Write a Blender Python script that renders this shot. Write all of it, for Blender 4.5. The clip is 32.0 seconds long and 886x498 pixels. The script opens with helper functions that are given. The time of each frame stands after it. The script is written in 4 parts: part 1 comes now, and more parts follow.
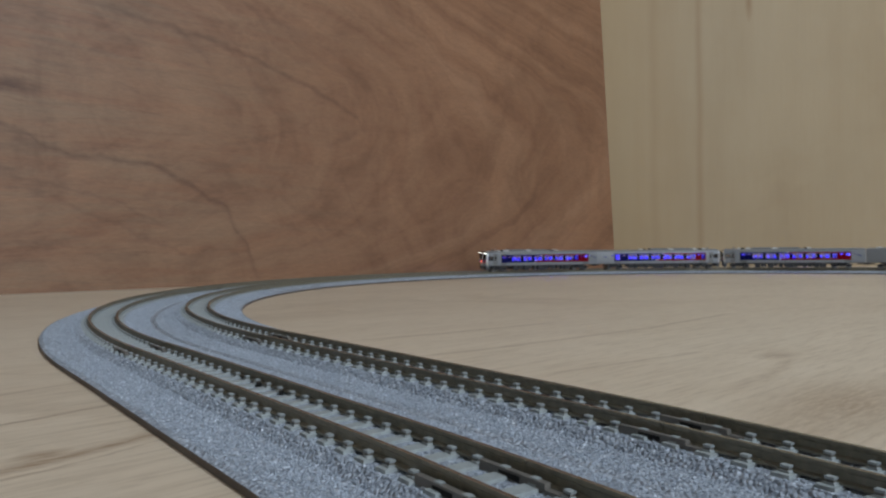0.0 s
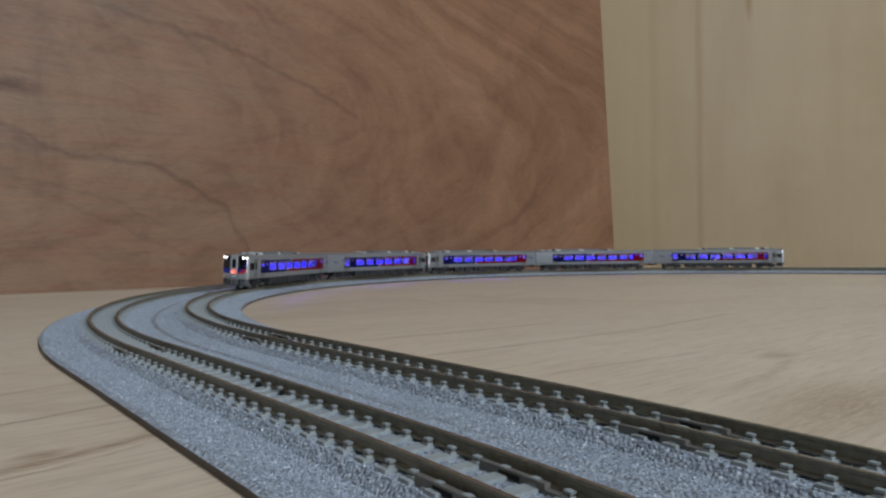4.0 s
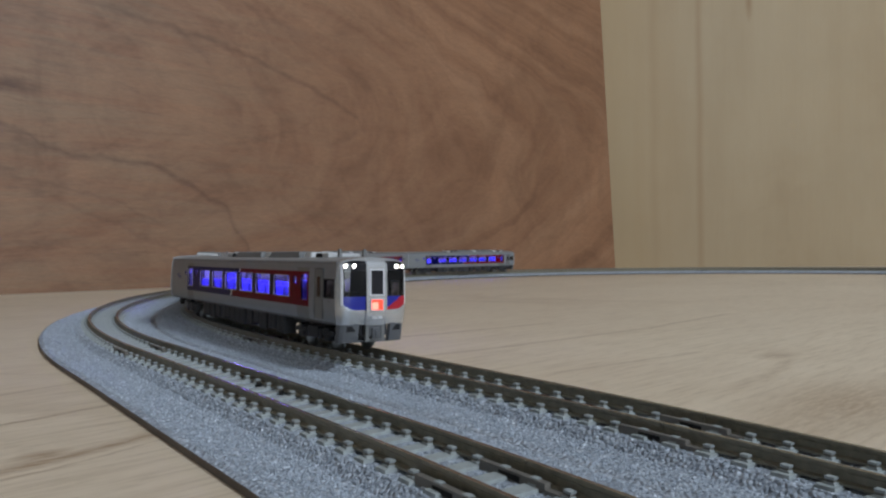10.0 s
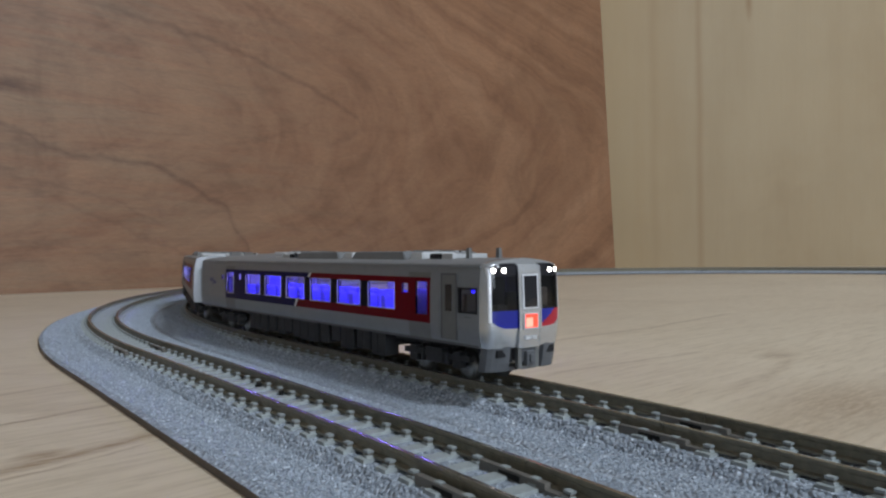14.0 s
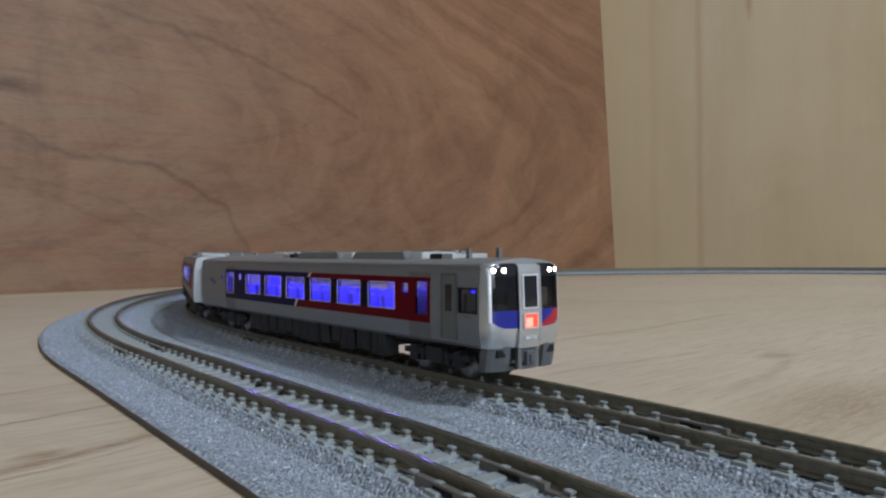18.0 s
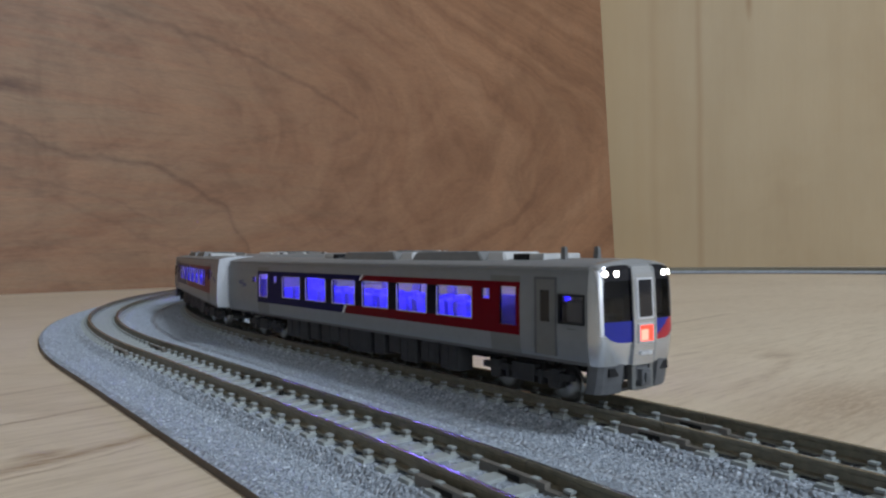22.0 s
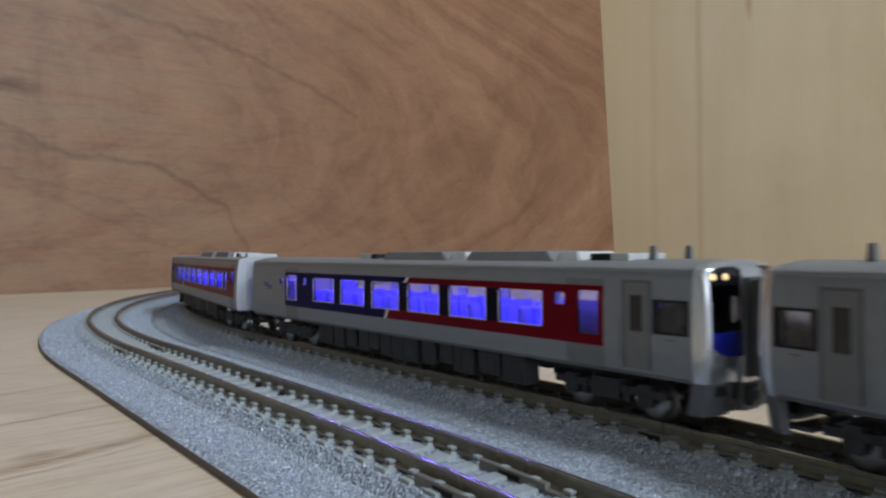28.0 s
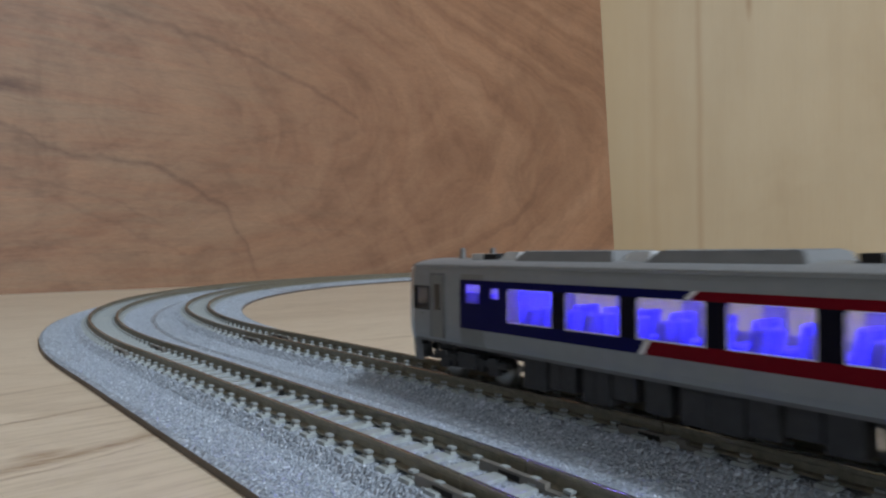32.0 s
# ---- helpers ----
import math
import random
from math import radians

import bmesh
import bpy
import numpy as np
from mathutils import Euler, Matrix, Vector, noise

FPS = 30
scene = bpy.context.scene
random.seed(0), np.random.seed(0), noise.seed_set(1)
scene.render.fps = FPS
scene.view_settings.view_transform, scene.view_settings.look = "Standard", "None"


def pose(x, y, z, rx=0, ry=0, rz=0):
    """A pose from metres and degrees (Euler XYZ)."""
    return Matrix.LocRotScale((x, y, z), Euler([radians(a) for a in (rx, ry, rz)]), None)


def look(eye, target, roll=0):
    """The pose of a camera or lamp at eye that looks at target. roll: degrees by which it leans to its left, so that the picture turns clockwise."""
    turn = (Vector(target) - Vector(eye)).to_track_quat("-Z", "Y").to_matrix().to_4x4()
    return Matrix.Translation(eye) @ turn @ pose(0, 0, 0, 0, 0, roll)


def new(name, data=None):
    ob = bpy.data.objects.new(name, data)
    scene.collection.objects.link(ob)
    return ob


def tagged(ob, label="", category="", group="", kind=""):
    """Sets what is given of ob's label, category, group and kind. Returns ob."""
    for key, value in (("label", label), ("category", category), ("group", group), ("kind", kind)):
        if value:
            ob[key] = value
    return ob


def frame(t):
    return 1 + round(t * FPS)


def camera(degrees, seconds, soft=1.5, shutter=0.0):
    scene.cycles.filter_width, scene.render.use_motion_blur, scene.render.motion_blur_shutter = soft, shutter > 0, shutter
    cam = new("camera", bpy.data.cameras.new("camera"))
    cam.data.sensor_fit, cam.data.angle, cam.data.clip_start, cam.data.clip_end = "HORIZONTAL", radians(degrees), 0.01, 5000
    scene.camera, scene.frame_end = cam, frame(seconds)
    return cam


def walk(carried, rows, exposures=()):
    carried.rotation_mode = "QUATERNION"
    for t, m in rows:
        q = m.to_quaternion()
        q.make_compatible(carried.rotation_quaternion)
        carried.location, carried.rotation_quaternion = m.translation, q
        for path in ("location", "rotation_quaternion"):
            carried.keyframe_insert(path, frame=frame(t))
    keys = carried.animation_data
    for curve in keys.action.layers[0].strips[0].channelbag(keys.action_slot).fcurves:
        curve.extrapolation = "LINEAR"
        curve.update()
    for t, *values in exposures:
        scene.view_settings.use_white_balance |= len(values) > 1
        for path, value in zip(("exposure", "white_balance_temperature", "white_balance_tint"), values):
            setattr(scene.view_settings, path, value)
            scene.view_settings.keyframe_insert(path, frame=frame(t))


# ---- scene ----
# ---------------------------------------------------------------- camera
cam = camera(63.95, 32.0, soft=2.3, shutter=0.3)
EYE = (0.0, 0.0, 0.0302)
VIEW = look(EYE, (0.0, 1.0, 0.0302 + 0.0018), -0.514)
walk(cam, [(0.0, VIEW), (32.0, VIEW)],
     [(0.0, 0.0), (9.0, 0.02), (14.0, 0.10), (22.0, 0.12), (24.0, 0.24), (28.0, 0.33), (32.0, 0.34)])

# ---------------------------------------------------------------- world, daylight and exposure
SUN_EL, SUN_ROT = radians(38), radians(160)
world = bpy.data.worlds.new("sky")
scene.world = world
world.use_nodes = True
wn = world.node_tree
sky = wn.nodes.new("ShaderNodeTexSky")
sky.sky_type, sky.sun_disc, sky.sun_elevation, sky.sun_rotation = "NISHITA", False, SUN_EL, SUN_ROT
wn.nodes["Background"].inputs["Strength"].default_value = 0.1
wn.links.new(sky.outputs[0], wn.nodes["Background"].inputs["Color"])


def window_light(name, eye, target, size, size_y, watts, colour):
    lamp = bpy.data.lights.new(name, "AREA")
    lamp.shape, lamp.size, lamp.size_y, lamp.energy, lamp.color = "RECTANGLE", size, size_y, watts, colour
    ob = new(name, lamp)
    ob.matrix_world = look(eye, target)
    return ob


# the room's window behind the camera, and the round lamp on its ceiling
COOL = (0.775, 0.88, 1.0)
window_light("window_light", (1.25, -2.17, 0.55), (0.2, 0.3, 0.1), 1.3, 0.9, 16, COOL)
ceiling_light = bpy.data.lights.new("ceiling_light", "AREA")
ceiling_light.shape, ceiling_light.size, ceiling_light.energy, ceiling_light.color = "DISK", 0.46, 30.0, COOL
new("ceiling_light", ceiling_light).matrix_world = look((1.06, -0.54, 1.60), (1.06, -0.5399, 0.0))

# ---------------------------------------------------------------- materials


class Mat:
    """A small builder for node materials."""

    def __init__(self, name, rough=0.5, metal=0.0, base=(0.5, 0.5, 0.5)):
        self.m = bpy.data.materials.new(name)
        self.m.use_nodes = True
        self.t = self.m.node_tree
        self.b = self.t.nodes["Principled BSDF"]
        self.b.inputs["Base Color"].default_value = (*base, 1)
        self.b.inputs["Roughness"].default_value = rough
        self.b.inputs["Metallic"].default_value = metal
        self.co = None

    def node(self, kind, **inputs):
        n = self.t.nodes.new(kind)
        for k, v in inputs.items():
            n.inputs[k.replace("_", " ")].default_value = v
        return n

    def link(self, a, b):
        self.t.links.new(a, b)

    def coords(self, scale=(1, 1, 1), rot=(0, 0, 0), loc=(0, 0, 0)):
        tc = self.t.nodes.new("ShaderNodeTexCoord")
        mp = self.t.nodes.new("ShaderNodeMapping")
        mp.inputs["Scale"].default_value = scale
        mp.inputs["Rotation"].default_value = rot
        mp.inputs["Location"].default_value = loc
        self.link(tc.outputs["Object"], mp.inputs["Vector"])
        return mp.outputs[0]

    def noise(self, vec, scale, detail=4.0, rough=0.6, distortion=0.0):
        n = self.node("ShaderNodeTexNoise", Scale=scale, Detail=detail, Roughness=rough, Distortion=distortion)
        self.link(vec, n.inputs["Vector"])
        return n.outputs["Fac"]

    def voronoi(self, vec, scale, out="Color", feature="F1"):
        n = self.node("ShaderNodeTexVoronoi", Scale=scale)
        n.feature = feature
        self.link(vec, n.inputs["Vector"])
        return n.outputs[out]

    def ramp(self, fac, stops):
        r = self.t.nodes.new("ShaderNodeValToRGB")
        e = r.color_ramp.elements
        e[0].position, e[0].color = stops[0][0], (*stops[0][1], 1)
        e[1].position, e[1].color = stops[-1][0], (*stops[-1][1], 1)
        for pos, c in stops[1:-1]:
            n = e.new(pos)
            n.color = (*c, 1)
        self.link(fac, r.inputs[0])
        return r.outputs[0]

    def mix(self, a, b, fac, mode="MIX"):
        n = self.t.nodes.new("ShaderNodeMix")
        n.data_type, n.blend_type = "RGBA", mode
        for sock, v in ((n.inputs[0], fac), (n.inputs[6], a), (n.inputs[7], b)):
            if isinstance(v, (int, float)):
                sock.default_value = v
            elif isinstance(v, tuple):
                sock.default_value = (*v, 1)
            else:
                self.link(v, sock)
        return n.outputs[2]

    def math(self, op, a, b=0.0):
        n = self.t.nodes.new("ShaderNodeMath")
        n.operation = op
        for sock, v in ((n.inputs[0], a), (n.inputs[1], b)):
            if isinstance(v, (int, float)):
                sock.default_value = v
            else:
                self.link(v, sock)
        return n.outputs[0]

    def colour(self, c):
        self.link(c, self.b.inputs["Base Color"])

    def bump(self, height, strength, distance):
        n = self.node("ShaderNodeBump", Strength=strength, Distance=distance)
        self.link(height, n.inputs["Height"])
        self.link(n.outputs[0], self.b.inputs["Normal"])

    def emit(self, colour, strength):
        self.b.inputs["Emission Color"].default_value = (*colour, 1)
        self.b.inputs["Emission Strength"].default_value = strength
        return self


def near_line(m, dist, width):
    """1 on a line, fading to 0 at the given half-width."""
    return m.math("MAXIMUM", 0.0, m.math("SUBTRACT", 1.0, m.math("DIVIDE", m.math("ABSOLUTE", dist), width)))


def spot(m, x, z, cx, cz, rx, rz, wob):
    dx = m.math("DIVIDE", m.math("SUBTRACT", m.math("ADD", x, wob), cx), rx)
    dz = m.math("DIVIDE", m.math("SUBTRACT", z, cz), rz)
    r = m.math("SQRT", m.math("ADD", m.math("MULTIPLY", dx, dx), m.math("MULTIPLY", dz, dz)))
    return m.math("MAXIMUM", 0.0, m.math("SUBTRACT", 1.0, r))


def curve_of(m, x, pts):
    """A broken line through (x, height) points, as a node value."""
    x0, x1 = pts[0][0], pts[-1][0]
    fac = m.math("DIVIDE", m.math("SUBTRACT", x, x0), x1 - x0)
    return m.ramp(fac, [((a - x0) / (x1 - x0), (h, h, h)) for a, h in pts])


def span(m, x, a, b, soft):
    """1 between a and b, with soft ends."""
    up = m.math("MINIMUM", 1.0, m.math("MAXIMUM", 0.0, m.math("DIVIDE", m.math("SUBTRACT", x, a), soft)))
    down = m.math("MINIMUM", 1.0, m.math("MAXIMUM", 0.0, m.math("DIVIDE", m.math("SUBTRACT", b, x), soft)))
    return m.math("MULTIPLY", up, down)


def grain_line(m, x, height, pts, width, strength, soft):
    """A dark growth line along the points, fading out at both ends."""
    line = near_line(m, m.math("SUBTRACT", height, curve_of(m, x, pts)), width)
    return m.math("MULTIPLY", line, m.math("MULTIPLY", span(m, x, pts[0][0] - soft * 0.5, pts[-1][0] + soft * 0.5, soft), strength))


def lauan_marks(m, v, sep):
    """Dark growth lines and a knot that the red sheet shows."""
    x, z = sep.outputs[0], sep.outputs[2]
    wob = m.math("MULTIPLY", m.math("SUBTRACT", m.noise(v, 45.0, 5.0, 0.65), 0.5), 0.014)
    zz = m.math("ADD", z, wob)
    total = m.math("MULTIPLY", spot(m, x, zz, -0.372, 0.159, 0.030, 0.009, wob), 1.2)
    for pts, width, k in (
            (((-0.47, 0.170), (-0.40, 0.164), (-0.345, 0.158)), 0.0045, 0.45),
            (((-0.40, 0.112), (-0.352, 0.1105), (-0.300, 0.118), (-0.262, 0.122)), 0.0042, 0.30),
            (((-0.45, 0.098), (-0.36, 0.088), (-0.29, 0.072), (-0.255, 0.052)), 0.0026, 0.28),
            (((-0.20, 0.128), (-0.150, 0.142), (-0.118, 0.152), (-0.100, 0.166)), 0.0030, 0.25),
            (((-0.42, 0.247), (-0.3115, 0.2387), (-0.2614, 0.2332), (-0.2052, 0.2256), (-0.1715, 0.2187), (-0.1376, 0.209), (-0.0966, 0.1972), (-0.0628, 0.1831), (-0.0425, 0.1727), (-0.038, 0.163)), 0.0044, 0.50),
            (((-0.080, 0.141), (-0.054, 0.152), (-0.0385, 0.163)), 0.005, 0.28),
            (((-0.45, 0.136), (-0.3772, 0.1293), (-0.3588, 0.1237), (-0.3507, 0.1152), (-0.3309, 0.1107), (-0.3008, 0.1083), (-0.2684, 0.1076), (-0.2481, 0.0986), (-0.2232, 0.0858), (-0.2141, 0.079), (-0.196, 0.0726), (-0.191, 0.0539), (-0.1783, 0.0392), (-0.168, 0.005)), 0.0042, 0.58),
            (((-0.200, 0.0760), (-0.193, 0.0620), (-0.188, 0.0500), (-0.180, 0.0400), (-0.168, 0.005)), 0.0105, 0.36),
            (((-0.38, 0.122), (-0.352, 0.116)), 0.008, 0.4),
            (((-0.3403, 0.0736), (-0.2833, 0.0492), (-0.2325, 0.025)), 0.0035, 0.25),
            (((-0.0663, 0.1107), (-0.0482, 0.0606), (-0.0332, 0.0436)), 0.006, 0.22)):
        total = m.math("MAXIMUM", total, grain_line(m, x, zz, pts, width, k, 0.015))
    grain = m.ramp(m.noise(m.coords((9.0, 9.0, 60.0)), 6.0, 4.0), [(0.3, (0.45, 0.45, 0.45)), (0.6, (1, 1, 1))])
    return m.math("MULTIPLY", m.math("MINIMUM", 1.0, total), grain)


def lauan_wash(m, col, v, sep):
    """Paler flame streaks towards one end of the sheet, and cloudy brown mottling."""
    fac = m.math("MINIMUM", 1.0, m.math("MAXIMUM", 0.0, m.math("DIVIDE", m.math("SUBTRACT", 0.02, sep.outputs[0]), 0.36)))
    flame = m.ramp(m.noise(m.coords((2.4, 2.4, 21.0)), 3.0, 7.0, 0.66, 1.1), [(0.40, (0, 0, 0)), (0.64, (1, 1, 1))])
    col = m.mix(col, (0.295, 0.196, 0.122), m.math("MULTIPLY", m.math("MULTIPLY", flame, fac), 0.70))
    fleck = m.ramp(m.noise(m.coords((26.0, 26.0, 150.0)), 5.0, 4.0, 0.7, 0.3), [(0.36, (0.80, 0.77, 0.75)), (0.55, (1, 1, 1)), (0.72, (1.10, 1.09, 1.07))])
    col = m.mix(col, fleck, 0.55, "MULTIPLY")
    dash = m.ramp(m.noise(m.coords((6.0, 6.0, 46.0)), 3.2, 6.0, 0.7, 0.6), [(0.30, (1, 1, 1)), (0.50, (0, 0, 0))])
    col = m.mix(col, (0.13, 0.07, 0.043), m.math("MULTIPLY", m.math("MULTIPLY", dash, m.math("ADD", 0.35, fac)), 0.30))
    cloud = m.ramp(m.noise(v, 9.0, 6.0, 0.66, 1.6), [(0.36, (0.79, 0.76, 0.74)), (0.52, (1, 1, 1)), (0.66, (1.12, 1.12, 1.10))])
    return m.mix(col, cloud, 0.85, "MULTIPLY")


def pale_marks(m, v, sep):
    """A brown upright streak and a small knot in the pale sheet."""
    x, z = sep.outputs[0], sep.outputs[2]
    wob = m.math("MULTIPLY", m.math("SUBTRACT", m.noise(v, 6.0, 4.0, 0.6), 0.5), 0.008)
    l1 = m.math("MULTIPLY", near_line(m, m.math("SUBTRACT", m.math("ADD", x, wob), 0.0046), 0.0075), 0.42)
    l2 = m.math("MULTIPLY", near_line(m, m.math("SUBTRACT", m.math("ADD", x, m.math("MULTIPLY", wob, 2.0)), -0.066), 0.010), 0.16)
    k = m.math("MULTIPLY", spot(m, x, z, 0.0824, 0.412, 0.007, 0.032, wob), 0.8)
    return m.math("MINIMUM", 1.0, m.math("MAXIMUM", k, m.math("MAXIMUM", l1, l2)))


def pale_wash(m, col, v, sep):
    """Warmer brown-yellow tone towards one edge, in soft upright streaks."""
    grain = m.noise(m.coords((9.0, 9.0, 0.9)), 2.0, 3.0, 0.55)
    fac = span(m, m.math("ADD", sep.outputs[0], m.math("MULTIPLY", grain, 0.10)), -0.6, 0.06, 0.16)
    col = m.mix(col, (0.47, 0.325, 0.165), m.math("MULTIPLY", fac, 0.65))
    return m.mix(col, m.ramp(grain, [(0.35, (0.92, 0.89, 0.85)), (0.62, (1, 1, 1))]), 0.5, "MULTIPLY")


def table_marks(m, v, sep):
    """Brown grain lines, knots and a brown patch in the board's veneer."""
    x, y = sep.outputs[0], sep.outputs[1]
    wob = m.math("MULTIPLY", m.math("SUBTRACT", m.noise(v, 60.0, 5.0, 0.65), 0.5), 0.0035)
    yy = m.math("ADD", y, wob)
    total = spot(m, x, yy, -0.3247, 0.1065, 0.0050, 0.0040, wob)
    total = m.math("MAXIMUM", total, m.math("MULTIPLY", spot(m, x, yy, -0.150, 0.069, 0.012, 0.006, wob), 0.75))
    # brown patch, widened so its colour also carries the corner's vignette
    total = m.math("MAXIMUM", total, m.math("MULTIPLY", spot(m, x, yy, -0.205, 0.034, 0.050, 0.020, wob), 0.7))
    for pts, width, k in (
            (((-0.2115, 0.1829), (-0.1738, 0.1758), (-0.1241, 0.1717)), 0.0022, 0.65),
            (((-0.2181, 0.1397), (-0.1748, 0.1351), (-0.1132, 0.1316), (-0.0381, 0.1361)), 0.0019, 0.65),
            (((-0.217, 0.0959), (-0.1913, 0.0927), (-0.158, 0.0877), (-0.149, 0.072)), 0.0016, 0.5),
            (((-0.2069, 0.0570), (-0.1908, 0.0571), (-0.1519, 0.064)), 0.0024, 0.4),
            (((-0.340, 0.131), (-0.3253, 0.1329), (-0.3158, 0.1343), (-0.3066, 0.136), (-0.285, 0.139)), 0.0013, 1.0),
            (((-0.345, 0.099), (-0.3314, 0.1014), (-0.3215, 0.1034), (-0.308, 0.1069), (-0.29, 0.111)), 0.0028, 0.9),
            (((-0.345, 0.0955), (-0.325, 0.0985), (-0.30, 0.104)), 0.0006, 0.55),
            (((-0.33, 0.162), (-0.3193, 0.1636), (-0.3124, 0.1654), (-0.30, 0.168)), 0.0010, 0.6),
            (((-0.33, 0.205), (-0.3131, 0.1952), (-0.304, 0.1834)), 0.0016, 0.35),
            (((-0.34, 0.148), (-0.31, 0.152)), 0.0006, 0.4)):
        total = m.math("MAXIMUM", total, grain_line(m, x, yy, pts, width, k, 0.012))
    grain = m.ramp(m.noise(m.coords((60.0, 260.0, 60.0)), 4.0, 4.0), [(0.35, (0.4, 0.4, 0.4)), (0.6, (1, 1, 1))])
    return m.math("MULTIPLY", m.math("MINIMUM", 1.0, total), grain)


def veneer(name, dark, mid, light, axis, figure, bands, fibre, rough=0.55, stretch=(1.0, 9.0), streaks=0.0, marks=None, wash=None, fine_mix=0.28, mark_tone=None):
    """Rotary-cut veneer. The figure is the contour lines of a warped field: along one axis, bent by the square of the other."""
    m = Mat(name, rough)
    v = m.coords()
    sep = m.t.nodes.new("ShaderNodeSeparateXYZ")
    m.link(v, sep.inputs[0])
    u, w = sep.outputs[axis[0]], sep.outputs[axis[1]]
    warp = m.noise(v, 3.2, 4.0, 0.55)
    off = m.math("SUBTRACT", w, figure[0])
    bow = m.math("MULTIPLY", m.math("MULTIPLY", off, off), figure[1])
    field = m.math("ADD", m.math("ADD", m.math("MULTIPLY", u, figure[2]), bow), m.math("MULTIPLY", warp, figure[3]))
    cmb = m.t.nodes.new("ShaderNodeCombineXYZ")
    m.link(m.math("MULTIPLY", field, bands), cmb.inputs[0])
    m.link(m.math("MULTIPLY", w, 2.5), cmb.inputs[1])
    ring = m.noise(cmb.outputs[0], 1.0, 6.0, 0.62)
    col = m.ramp(ring, [(0.19, dark), (0.45, mid), (0.70, light)])
    scale = [1.0, 1.0, 1.0]
    scale[axis[0]], scale[axis[1]] = stretch[0] * fibre, stretch[1] * fibre
    fine = m.noise(m.coords(tuple(scale)), 9.0, 5.0, 0.68, 0.4)
    col = m.mix(col, m.ramp(fine, [(0.28, dark), (0.5, mid), (0.70, light)]), fine_mix)
    if wash:
        col = wash(m, col, v, sep)
    if streaks:
        scale[axis[0]], scale[axis[1]] = 1.6, 17.0
        vein = m.noise(m.coords(tuple(scale)), 1.5, 3.5, 0.52, 0.5)
        broken = m.ramp(m.noise(m.coords((5.0, 14.0, 5.0)), 2.2, 4.0, 0.65), [(0.40, (0, 0, 0)), (0.58, (1, 1, 1))])
        for level, width in ((0.43, 0.007), (0.52, 0.010), (0.585, 0.014)):
            line = m.math("MULTIPLY", m.math("MULTIPLY", near_line(m, m.math("SUBTRACT", vein, level), width), broken), streaks)
            col = m.mix(col, dark, line)
        shade = m.ramp(vein, [(0.40, (1, 1, 1)), (0.57, (0.97, 0.96, 0.95)), (0.66, (0.82, 0.78, 0.73))])
        col = m.mix(col, shade, 0.18, "MULTIPLY")
        cloud = m.noise(m.coords((9.0, 22.0, 9.0)), 2.0, 5.0, 0.7)
        col = m.mix(col, m.ramp(cloud, [(0.34, (0.84, 0.80, 0.75)), (0.56, (1, 1, 1))]), 0.22, "MULTIPLY")
        fleck = m.noise(m.coords((30.0, 260.0, 30.0)), 3.0, 5.0, 0.7)
        col = m.mix(col, m.ramp(fleck, [(0.36, (0.80, 0.77, 0.74)), (0.5, (1, 1, 1))]), 0.75, "MULTIPLY")
    if marks:
        col = m.mix(col, mark_tone or tuple(0.72 * c for c in dark), marks(m, v, sep))
    stain = m.noise(v, 2.6, 3.0)
    col = m.mix(col, m.ramp(stain, [(0.3, (0.86, 0.85, 0.84)), (0.7, (1, 1, 1))]), 0.7, "MULTIPLY")
    m.colour(col)
    m.bump(fine, 0.12, 0.0003)
    return m.m


M_RED = veneer("lauan_plywood", (0.125, 0.058, 0.031), (0.280, 0.140, 0.076), (0.366, 0.206, 0.119), (0, 2), (0.166, 11.0, 1.0, 0.42), 13.0, 5.0, 0.5, (1.0, 7.0), 0.0, lauan_marks, lauan_wash, 0.14, (0.110, 0.052, 0.030))
M_PALE = veneer("pale_plywood", (0.35, 0.245, 0.138), (0.432, 0.328, 0.198), (0.462, 0.364, 0.232), (2, 0), (0.1, 0.6, 0.25, 0.3), 6.0, 3.0, 0.6, (0.5, 9.0), 0.0, pale_marks, pale_wash, 0.12, (0.30, 0.175, 0.075))
M_TABLE = veneer("table_veneer", (0.33, 0.23, 0.14), (0.675, 0.562, 0.428), (0.745, 0.64, 0.50), (0, 1), (0.0, 0.4, 0.5, 0.35), 12.0, 6.0, 0.48, (0.5, 8.0), 0.16, table_marks, None, 0.28, (0.300, 0.195, 0.115))


def plain(name, base, rough=0.5, metal=0.0, spread=0.12, scale=900.0, spec=0.5):
    """Moulded or painted surface with faint mottling."""
    m = Mat(name, rough, metal)
    n = m.noise(m.coords(), scale, 3.0)
    lo, hi = tuple(c * (1 - spread) for c in base), tuple(min(1, c * (1 + spread)) for c in base)
    m.colour(m.ramp(n, [(0.3, lo), (0.7, hi)]))
    m.bump(n, 0.08, 0.0001)
    m.b.inputs["Specular IOR Level"].default_value = spec
    return m.m


